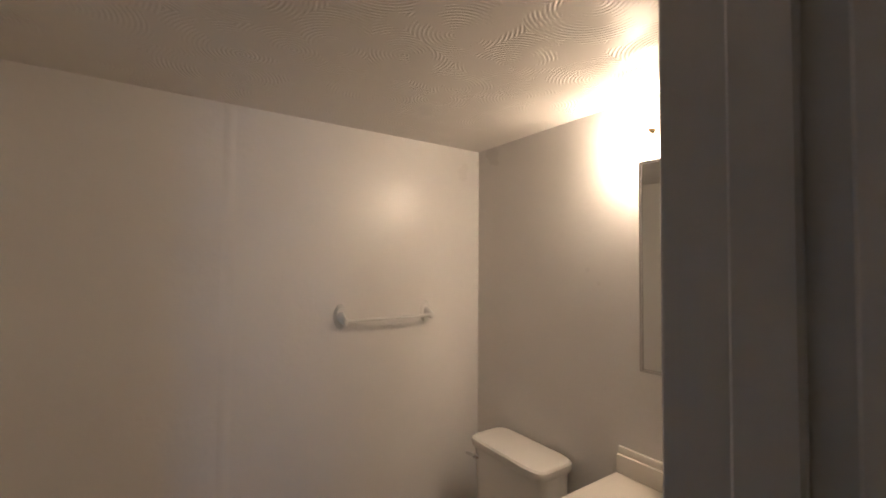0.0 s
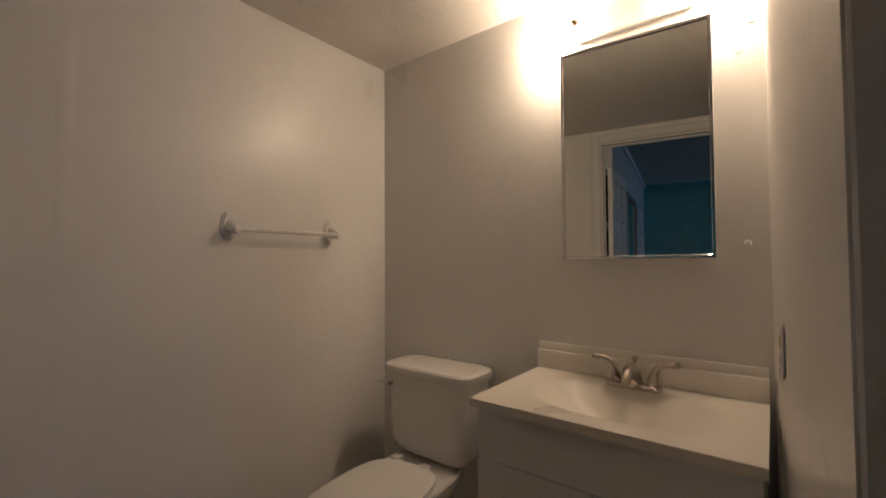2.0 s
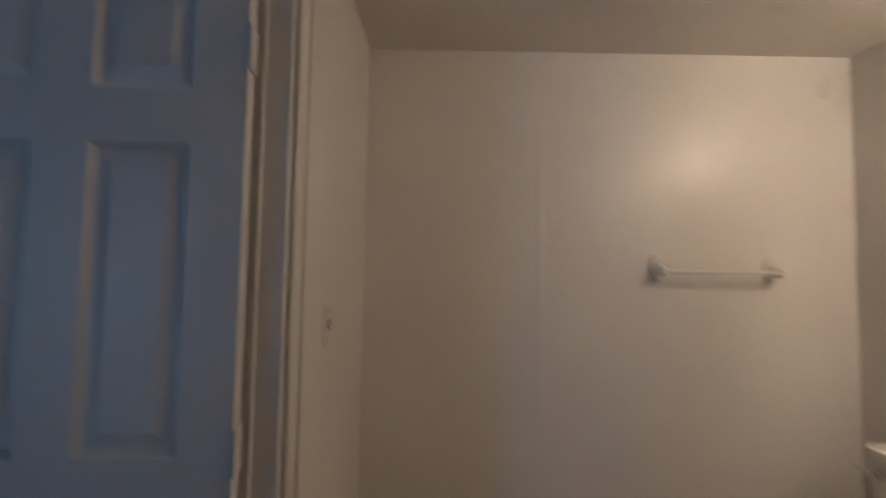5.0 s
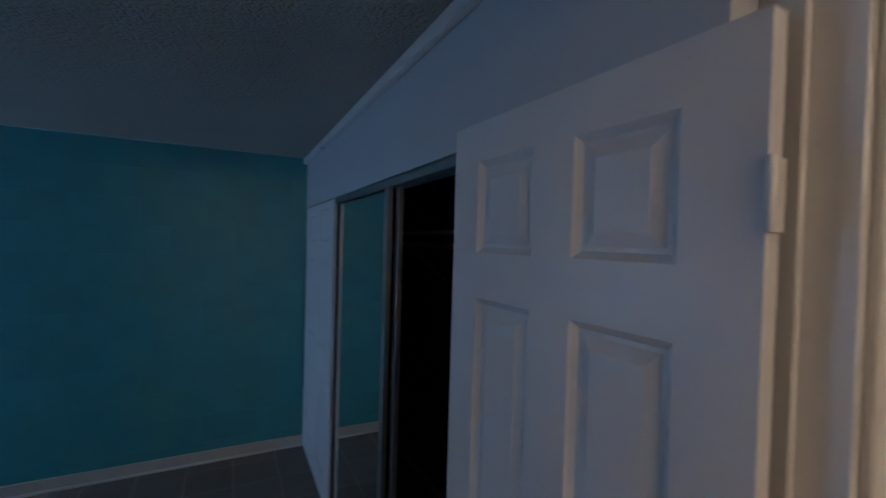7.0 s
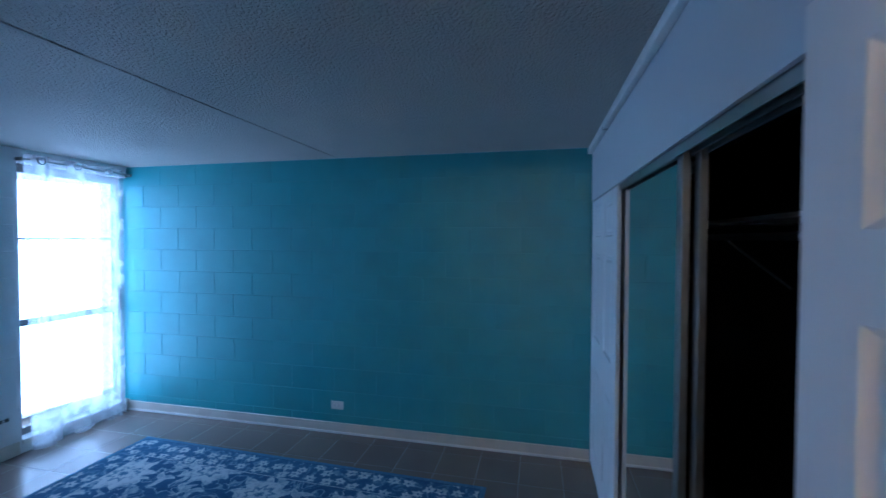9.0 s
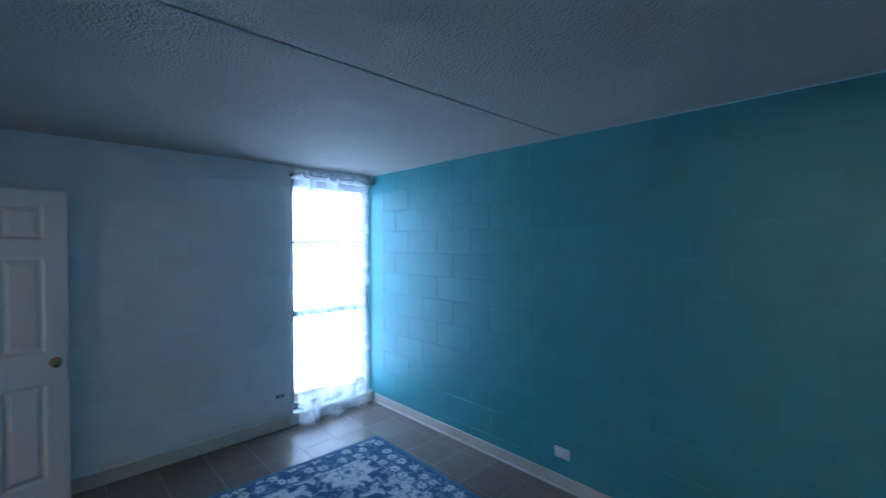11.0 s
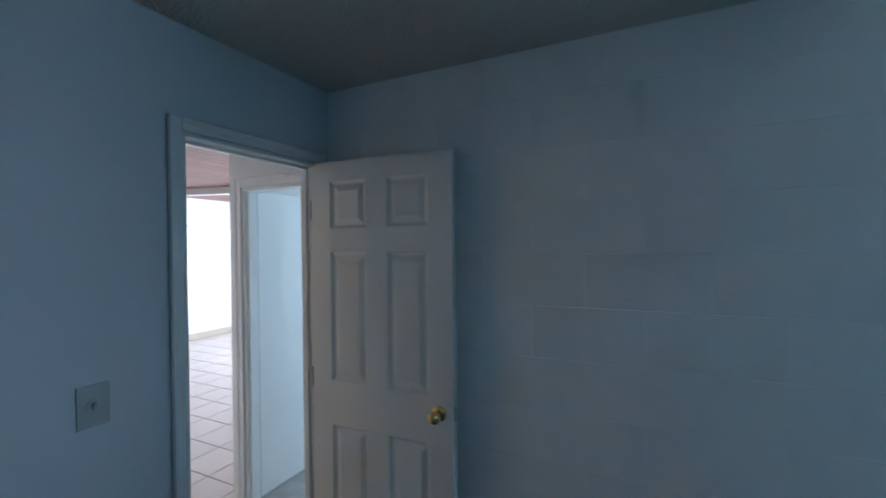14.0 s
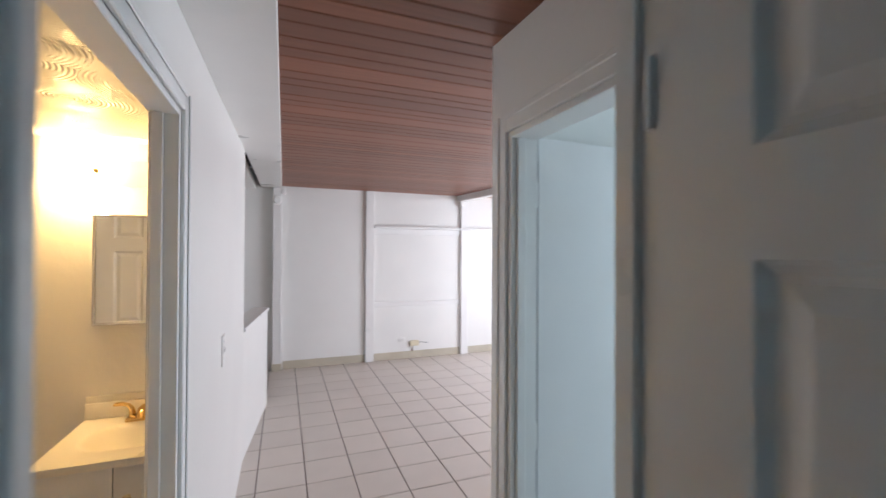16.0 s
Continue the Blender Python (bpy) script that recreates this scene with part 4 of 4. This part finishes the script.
# sliding mirror doors
for name, x, y0, y1, label in (("sliding_door", 0.034, 3.61, 5.05, "mirrored sliding closet door in a steel frame"), ("sliding_door", 0.070, 3.575, 4.98, "mirrored sliding closet door set behind the first")):
    d = thing(name, (XC + x, y0, 0.02), label, "sliding door", "closet doors")
    part("mirror", slab(B(), XC + x, XC + x + 0.006, y0 + 0.048, y1 - 0.03, 0.05, 1.97), M_MIRROR, d, "mirror glass", smooth=False)
    for a, b in ((y0, y0 + 0.048), (y1 - 0.03, y1)):
        part("stile", slab(B(), XC + x - 0.008, XC + x + 0.016, a, b, 0.02, 1.995, bevel=0.002), M_STEEL, d, "brushed steel stile", smooth=False)
    for a, b in ((0.02, 0.05), (1.97, 1.995)):
        part("rail", slab(B(), XC + x - 0.004, XC + x + 0.012, y0 + 0.048, y1 - 0.03, a, b), M_STEEL, d, smooth=False)
bm = B()
for dx in (0.012, 0.048, 0.082):
    slab(bm, XC + dx, XC + dx + 0.003, 2.93, 5.56, 1.965, 1.999)
slab(bm, XC + 0.012, XC + 0.085, 2.93, 5.56, 1.9965, 1.9995)
tagged(part("closet_track", bm, M_STEEL, smooth=False), "steel double track under the closet header", "door track", kind="structure")
bm = B()
for dx in (0.012, 0.046, 0.08):
    slab(bm, XC + dx, XC + dx + 0.004, 2.93, 5.56, 0.0, 0.016)
tagged(part("closet_floor_track", bm, M_STEEL, smooth=False), "steel floor track of the closet doors", "door track", kind="structure")
closet_leaf = thing("closet_door", (0, 0, 0), "glossy white six-panel leaf at the closet's end", "door")
part("leaf", panel_leaf(1.02, 1.975, 0.02), M_CAB, closet_leaf, smooth=False)
closet_leaf.matrix_world = Matrix.Translation((XC + 0.024, 4.545, 0.018)) @ pose(0, 0, 0, 0, 0, 90)
sh = thing("closet_shelf", (1.2, 3.9, 1.8), "white closet shelf with a hanging rod", "shelf")
part("board", slab(B(), 1.22, 1.55, 2.29, 5.54, 1.79, 1.808), M_WALL, sh, smooth=False)
part("rod", tube(B(), (1.27, 2.285, 1.725), (1.27, 5.55, 1.725), 0.016), M_STEEL, sh, "steel hanging rod")
for y in (3.05, 4.5):
    bm = sweep(B(), [(1.27, y, 1.71), (1.40, y, 1.60), (1.545, y, 1.48)], (0.006, 0.006, 0.006), 8)
    slab(bm, 1.24, 1.545, y - 0.008, y + 0.008, 1.782, 1.789)
    part("bracket", bm, M_STEEL, sh)

# window with its frame, louvre panes and sill
win = thing("window_1", (XW - 0.1, 5.1, 0.1), "tall narrow window from floor to ceiling", "window")
tagged(win, kind="structure")
XG = XW - 0.10
bm = B()
for a, b in ((4.70, 4.735), (5.53, 5.565)):
    slab(bm, XG - 0.02, XG + 0.02, a, b, 0.11, 2.305, bevel=0.002)
slab(bm, XG - 0.02, XG + 0.02, 4.735, 5.53, 2.236, 2.305, bevel=0.002)
slab(bm, XG - 0.02, XG + 0.02, 4.735, 5.53, 0.11, 0.168, bevel=0.002)
part("window_frame", bm, M_ALU, win, "dark aluminium frame")
part("transom", slab(B(), XG - 0.018, XG + 0.022, 4.735, 5.53, 0.992, 1.045, bevel=0.002), M_ALU, win, "dark aluminium crossbar")
part("glazing_bar", slab(B(), XG - 0.008, XG + 0.008, 4.735, 5.53, 1.694, 1.712), M_ALU, win)
for z0, z1 in ((0.168, 0.992), (1.045, 1.694), (1.712, 2.236)):
    pane = part("pane", slab(B(), XG - 0.003, XG + 0.003, 4.735, 5.53, z0, z1), M_PANE, win, smooth=False)
    pane.visible_shadow = False
part("window_sill", slab(B(), XW - 0.2, XW + 0.012, 4.68, YN - 0.003, 0.07, 0.108, bevel=0.004), M_TRIM, win, "white painted sill")
wall("wall_window_apron", M_CMU, (XW - 0.2, XW, 4.68, YN, 0, 0.07), label="white painted block below the window")

cur = thing("curtain", (XW + 0.05, 5.08, 0.0), "sheer white grommet curtain over the tall window", "curtain")
bm = B()
nu, nv = 150, 60
y0, y1, ztop = 4.69, 5.50, 2.365
rnd = random.Random(11)
vv = {}
for i in range(nu + 1):
    u = i / nu
    for k in range(nv + 1):
        w = k / nv
        z = ztop * (1 - w) + 0.012 * w
        amp = 0.020 + 0.012 * w
        ph = 2 * math.pi * (u * 3.0 - 0.11)
        x = XW + 0.062 + amp * math.sin(ph) + 0.006 * math.sin(ph * 2.7 + 1.3 + 2 * w) + 0.010 * w * noise.noise((u * 9, w * 3, 1.7))
        y = y0 + (y1 - y0) * u + 0.012 * w * math.sin(ph * 1.6) + (0.035 * (1 - u) * w if w > 0.45 else 0.0)
        if w > 0.93:
            x += (w - 0.93) * 0.9 * (0.4 + noise.noise((u * 14, 3.1, 0.2)))
        if k == 0:
            z += 0.006 * math.sin(u * 37)
        vv[i, k] = bm.verts.new((x, y, z))
for i in range(nu):
    for k in range(nv):
        bm.faces.new((vv[i, k], vv[i + 1, k], vv[i + 1, k + 1], vv[i, k + 1]))
panel = part("fabric", bm, M_SHEER, cur, "sheer white voile with faint flecks")
sol = panel.modifiers.new("thick", 'SOLIDIFY')
sol.thickness = 0.0006
part("rod", tube(B(), (XW + 0.062, 4.665, 2.325), (XW + 0.062, YN - 0.01, 2.325), 0.009), M_STEEL, cur, "slim metal curtain rod")
for y in (4.672, YN - 0.012):
    part("rod_bracket", slab(B(), XW + 0.001, XW + 0.075, y - 0.006, y + 0.006, 2.312, 2.338, bevel=0.002), M_ALU, cur)
for u in (0.12, 0.453, 0.787):
    y = y0 + (y1 - y0) * u
    pts = [(XW + 0.095, y + 0.027 * math.cos(2 * math.pi * j / 24), 2.325 + 0.027 * math.sin(2 * math.pi * j / 24)) for j in range(25)]
    part("grommet", sweep(B(), pts, [0.0075] * 25, 8), M_CHROME, cur, "chrome grommet ring")

# ---- hall, living room, side rooms ----


def casing_ns(name, x, out, y0, y1, top, w=0.062, label="white moulded door casing"):
    """Door casing around an opening in a north-south wall."""
    d = 0.014
    bm = B()
    xa, xb = sorted((x + out * 0.001, x + out * d))
    xe, xf = sorted((x + out * d, x + out * (d + 0.006)))
    for a, b, e in ((y0 - w, y0 - 0.004, 1), (y1 + 0.004, y1 + w, -1)):
        slab(bm, xa, xb, a, b, 0, top + w, bevel=0.003)
        slab(bm, xe, xf, *((a, a + 0.02) if e > 0 else (b - 0.02, b)), 0, top + w, bevel=0.003)
    slab(bm, xa, xb, y0 - 0.004, y1 + 0.004, top + 0.004, top + w, bevel=0.003)
    slab(bm, xe, xf, y0 - 0.004, y1 + 0.004, top + w - 0.02, top + w, bevel=0.003)
    return tagged(part(name, bm, M_TRIM), label, "door casing", kind="structure")


def jamb_ns(name, x0, x1, y0, y1, top):
    bm = B()
    t = 0.016
    slab(bm, x0, x1, y0 + 0.001, y0 + t, 0, top - 0.001, bevel=0.002)
    slab(bm, x0, x1, y1 - t, y1 - 0.001, 0, top - 0.001, bevel=0.002)
    slab(bm, x0, x1, y0 + t, y1 - t, top - t, top - 0.001, bevel=0.002)
    xm = (x0 + x1) / 2
    slab(bm, xm, xm + 0.03, y0 + t, y0 + t + 0.012, 0, top - t, bevel=0.002)
    slab(bm, xm, xm + 0.03, y1 - t - 0.012, y1 - t, 0, top - t, bevel=0.002)
    return tagged(part(name, bm, M_TRIM), "white painted door jamb with a stop", "door jamb", kind="structure")


casing_ns("trim_bath_two_door", -2.80, -1, 1.385, 2.20, 2.02)
jamb_ns("jamb_bath_two", -2.803, -2.727, 1.385, 2.20, 2.02)
casing_ns("trim_side_room_door", -3.76, 1, 1.595, 2.24, 2.0)
jamb_ns("jamb_side_room", -3.853, -3.757, 1.595, 2.245, 2.0)
wall("wall_hall_corner", M_WALL, (-3.85, -3.76, 2.245, YS - 0.092, 0, 2.0), label="white wall between two doorways")
wall("baseboard_side_room", M_TRIM, (-6.4, -3.86, 3.286, 3.298, 0, 0.10), (-6.398, -6.386, 1.62, 3.28, 0, 0.10), label="white baseboard in the side room", bevel=0.003)
ob = part("door_stop", lathe(B(), ((0.022, 0), (0.024, 0.01), (0.020, 0.03), (0.0005, 0.032)), (-4.60, 1.63, 0.004), "z", 16), M_BLACK)
tagged(ob, "black rubber door stop on the side room floor", "door stop")

# far wall of the living room: battens, ledge, rail and base
ZL = ceil_z(YL)
for i, x in enumerate((-4.275, -5.79)):
    ob = part("wall_batten", slab(B(), x - 0.062, x + 0.062, YL + 0.001, YL + 0.05, 0.0, ZL - 0.004, bevel=0.004), M_TRIM)
    tagged(ob, "white batten on the living room wall", "batten", "battens on the far wall", "structure")
ob = part("wall_ledge", slab(B(), -8.19, -4.338, YL + 0.001, YL + 0.075, 1.965, 2.005, bevel=0.005), M_TRIM)
tagged(ob, "narrow white ledge across the battens", "ledge", kind="structure")
wall("trim_wall_rail", M_TRIM, (-5.727, -4.338, YL + 0.001, YL + 0.022, 0.80, 0.865), (-8.19, -5.853, YL + 0.001, YL + 0.022, 0.80, 0.865),
     (-5.727, -4.338, YL + 0.001, YL + 0.014, 1.88, 1.964), (-8.19, -5.853, YL + 0.001, YL + 0.014, 1.88, 1.964), label="white rail between the battens", bevel=0.004)
wall("baseboard_living", M_BASE3, (-4.212, -3.09, YL + 0.001, YL + 0.014, 0, 0.11), (-5.727, -4.338, YL + 0.001, YL + 0.014, 0, 0.11), (-8.19, -5.853, YL + 0.001, YL + 0.014, 0, 0.11),
     label="tan vinyl base along the living room wall", bevel=0.004)
wall_plate("electrical_outlet", (-4.775, YL, 0.285), "+y", M_PLASTIC, "white outlet on the living room wall", "outlet", w=0.117, h=0.072)
jb = thing("junction_box", (-4.97, YL, 0.23), "cream surface junction box with a loose wire", "junction box")
part("box", slab(B(), -5.035, -4.90, YL + 0.001, YL + 0.045, 0.19, 0.268, bevel=0.005), M_IVORY, jb)
part("conduit", tube(B(), (-4.955, YL + 0.015, 0.112), (-4.955, YL + 0.015, 0.19), 0.011), M_TRIM, jb)
part("wire", sweep(B(), [(-5.035, YL + 0.03, 0.235), (-5.08, YL + 0.05, 0.245), (-5.13, YL + 0.06, 0.23), (-5.17, YL + 0.06, 0.232)], (0.004, 0.004, 0.004, 0.003), 8), M_BLACK, jb, "black loose wire")
post = thing("corner_post", (-3.03, YL + 0.06, 0), "white boxed corner post in the living room", "post")
part("shaft", slab(B(), -3.06, -2.95, YL + 0.002, YL + 0.10, 0, ceil_z(YL) - 0.035, bevel=0.004), M_TRIM, post)
part("shoe", slab(B(), -3.067, -2.943, YL + 0.003, YL + 0.108, 0, 0.10, bevel=0.004), M_BASE3, post, "tan vinyl base around the post")
# Cylindrical white bracket at the post's head, modelled as a short round case.
sm = thing("round_post_bracket", (-3.03, YL + 0.1, 2.3), "small round white bracket at the top of the post", "detector")
part("case", lathe(B(), ((0.0005, 0.101), (0.055, 0.101), (0.055, 0.125), (0.045, 0.135), (0.0005, 0.137)), (-3.005, YL, 2.31), "y", 24), M_PLASTIC, sm)
for x, s in ((-5.73, 1), (-3.08, 1)):
    bm = B()
    z = ceil_z(YL + 0.03) - (0.09 if s and x < -5 else 0.035)
    slab(bm, x - 0.03, x + 0.03, YL + 0.051, YL + 0.11, z - 0.09, z - 0.002, bevel=0.012, seg=2)
    ob = part("beam_bracket", bm, M_TRIM)
    tagged(ob, "white bracket under the beam's end", "bracket", "beam brackets", "structure")

# half wall to the kitchen
bm = B()
rings = [[(-2.80, -0.801, z), (-2.69, -0.801, z), (-2.795, -2.04, z), (-2.93, -2.04, z)] for z in (0.0, 0.99)]
loft(bm, rings)
tagged(part("wall_kitchen_half", bm, M_WALL, smooth=False), "white half wall to the kitchen", "wall", kind="structure")
bm = B()
rings = [[(-2.815, -0.802, z), (-2.67, -0.802, z), (-2.775, -2.06, z), (-2.945, -2.06, z)] for z in (0.991, 1.025)]
loft(bm, rings)
tagged(part("kitchen_ledge", bm, M_TRIM, smooth=False), "white ledge on the half wall", "ledge", kind="structure")
wall("baseboard_half_wall", M_BASE, (-2.935, -2.79, -2.054, -2.042, 0, 0.09), label="tan vinyl base at the half wall's end", bevel=0.003)
wall_plate("light_switch", (-2.80, 0.41, 1.12), "-x", M_PLASTIC, "white blank switch plate on the hall wall", "light switch", "dial", w=0.10, h=0.15)

# second bathroom
vanity("vanity_cabinet", -2.715, -2.228, 0.301, 0.806, 0.787, "small white vanity cabinet with raised panel doors", M_IVORY, split=False)
vanity_top("washbasin", -2.717, -2.213, 0.302, 0.833, 0.788, 0.816, -2.475, 0.575, 0.185, 0.155, "cream moulded top of the small vanity")
faucet("faucet", -2.475, 0.405, 0.817, M_BRASS, "worn brass two-handle tap on the small vanity")
medicine_cabinet("medicine_cabinet", -2.68, -2.240, 0.30, 1.262, 1.79, "steel-framed mirror above the small vanity")
vanity_light("vanity_light", -2.45, 0.30, 1.985, 0.33, "frosted glass strip lamp in the second bathroom", M_BULB2)

# ---- pieces of walls and floors ----


def piece_mesh(name, sx, sy, sz, bevel, mat):
    bm = slab(B(), -sx / 2, sx / 2, -sy / 2, sy / 2, -sz / 2, sz / 2, bevel=bevel)
    me = bpy.data.meshes.new(name)
    bm.to_mesh(me)
    bm.free()
    me.materials.append(mat)
    return me


def lay(name, me, parent, at):
    ob = new(name, me)
    ob.parent = parent
    ob.location = at
    return ob


rnd = random.Random(21)
# teal block wall
teal = wall("wall_bedroom_teal", M_JOINT_T, (XW - 0.2, 1.62, YN + 0.0024, YN + 0.2, 0, ZC), label="teal painted concrete block wall")
full, half = piece_mesh("block", 0.3982, 0.03, 0.1980, 0.0022, M_TEAL), piece_mesh("half_block", 0.1982, 0.03, 0.1980, 0.0022, M_TEAL)
ridge = piece_mesh("mortar_ridge", 0.012, 0.005, 0.17, 0.002, M_TEAL)


def courses(parent, a0, a1, z_top, place, blocks, r, joint=0.0, bw=0.405, bh=0.206, z_start=-0.046):
    """Blocks in running bond, with a vertical joint of the odd courses at the coordinate joint."""
    z, row = z_start, 0
    while z < z_top - 0.02:
        a = joint + bw * math.floor((a0 - joint) / bw) - (0 if row % 2 else bw / 2)
        while a < a1 - 0.01:
            lo, hi = max(a, a0), min(a + bw, a1)
            za, zb = max(z, 0.0), min(z + bh, z_top)
            if hi - lo > 0.02:
                me = blocks[0] if hi - lo > 0.3 else blocks[1]
                ob = lay("block", me, parent, place((lo + hi) / 2, (za + zb) / 2, r.uniform(-0.001, 0.001)))
                ob.scale = ((hi - lo) / (0.4 if me is blocks[0] else 0.2), 1, (zb - za) / 0.2)
                yield ob, lo, z
            a += bw
        z, row = z + bh, row + 1


for ob, lo, z in list(courses(teal, XW, XC + 0.005, ZC, lambda a, zz, d: (a, YN + 0.0150 + d * 0.5, zz), (full, half), rnd, joint=-1.58)):
    if rnd.random() < 0.30 and 0.1 < z < 2.1 and lo > XW + 0.1:
        rd = lay("mortar_ridge", ridge, teal, (lo, YN - 0.0006, z + rnd.uniform(0.09, 0.12)))
        rd.scale = (rnd.choice((0.6, 1.0, 2.2)), rnd.uniform(0.6, 1.0), rnd.uniform(0.75, 1.1))
# white block wall
west = wall("wall_bedroom_west", M_CMU, (XW - 0.2, XW - 0.0018, YS, 4.68, 0, ZC), (XW - 0.2, XW, 4.68, YN, 2.305, ZC), label="white painted concrete block wall with the tall window")
wfull, whalf = piece_mesh("white_block", 0.3985, 0.03, 0.1982, 0.0016, M_CMU), piece_mesh("white_half_block", 0.1985, 0.03, 0.1982, 0.0016, M_CMU)
for ob, lo, z in list(courses(west, YS, 4.68, ZC, lambda a, zz, d: (XW - 0.0150 + d * 0.4, a, zz), (wfull, whalf), rnd)):
    ob.rotation_euler = (0, 0, radians(90))


def tile_floor(parent, me, size, x0, x1, y0, y1, ox, oy, z, r, limit=300, focus=None):
    """Whole tiles on a grid, the nearest as pieces and the rest joined."""
    cells = []
    i0, i1 = math.floor((x0 - ox) / size), math.ceil((x1 - ox) / size)
    j0, j1 = math.floor((y0 - oy) / size), math.ceil((y1 - oy) / size)
    for i in range(i0, i1):
        for j in range(j0, j1):
            a, b = max(ox + i * size, x0), min(ox + (i + 1) * size, x1)
            c, d = max(oy + j * size, y0), min(oy + (j + 1) * size, y1)
            if b - a > 0.03 and d - c > 0.03:
                cells.append(((a + b) / 2, (c + d) / 2, b - a, d - c))
    if focus:
        cells.sort(key=lambda c: (c[0] - focus[0]) ** 2 + (c[1] - focus[1]) ** 2)
    for cx, cy, w, d in cells[:limit]:
        ob = lay("tile", me, parent, (cx, cy, z + r.uniform(-0.0004, 0.0004)))
        ob.scale = (w / size, d / size, 1)
    if len(cells) > limit:
        verts, faces = [], []
        for cx, cy, w, d in cells[limit:]:
            g = size * 0.013
            k = len(verts)
            verts += [(cx - w / 2 + g, cy - d / 2 + g, z + 0.004), (cx + w / 2 - g, cy - d / 2 + g, z + 0.004), (cx + w / 2 - g, cy + d / 2 - g, z + 0.004), (cx - w / 2 + g, cy + d / 2 - g, z + 0.004)]
            verts += [(x, y, z - 0.004) for x, y, _ in verts[k:k + 4]]
            faces += [(k, k + 1, k + 2, k + 3)] + [(k + q, k + 4 + q, k + 4 + (q + 1) % 4, k + (q + 1) % 4) for q in range(4)]
        me2 = bpy.data.meshes.new("far_tiles")
        me2.from_pydata(verts, [], faces)
        me2.materials.append(me.materials[0])
        ob = new("far_tiles", me2)
        ob.parent = parent
        tagged(ob, kind="stuff")


floors = {o.name: o for o in scene.objects if o.name.startswith("floor_")}
bt_me = piece_mesh("bedroom_tile", 0.3015, 0.3015, 0.008, 0.0012, M_FLOOR)
tile_floor(floors["floor_bedroom"], bt_me, 0.305, XW, 1.5, YB1 + 0.2, YN, -0.05, YN - 0.13, -0.004, rnd, 300)
lt_me = piece_mesh("living_tile", 0.319, 0.319, 0.008, 0.0018, M_LTILE)
tile_floor(floors["floor_living"], lt_me, 0.328, -8.2, -1.3, YL, YS - 0.12, -3.900, 0.034, -0.004, rnd, 300, (-4.0, -0.8))
ba_me = piece_mesh("bath_tile", 0.296, 0.296, 0.008, 0.0018, M_BTILE)
tile_floor(floors["floor_bath"], ba_me, 0.305, -1.0, BX, 0.0, YB1, 0.0, 0.03, -0.004, rnd, 300)
wall("threshold_bath", M_GROUT_B, (BDX0, BDX1, YB1 - 0.06, YB1 + 0.2, -0.004, 0.003), label="dark threshold strip at the bathroom door")
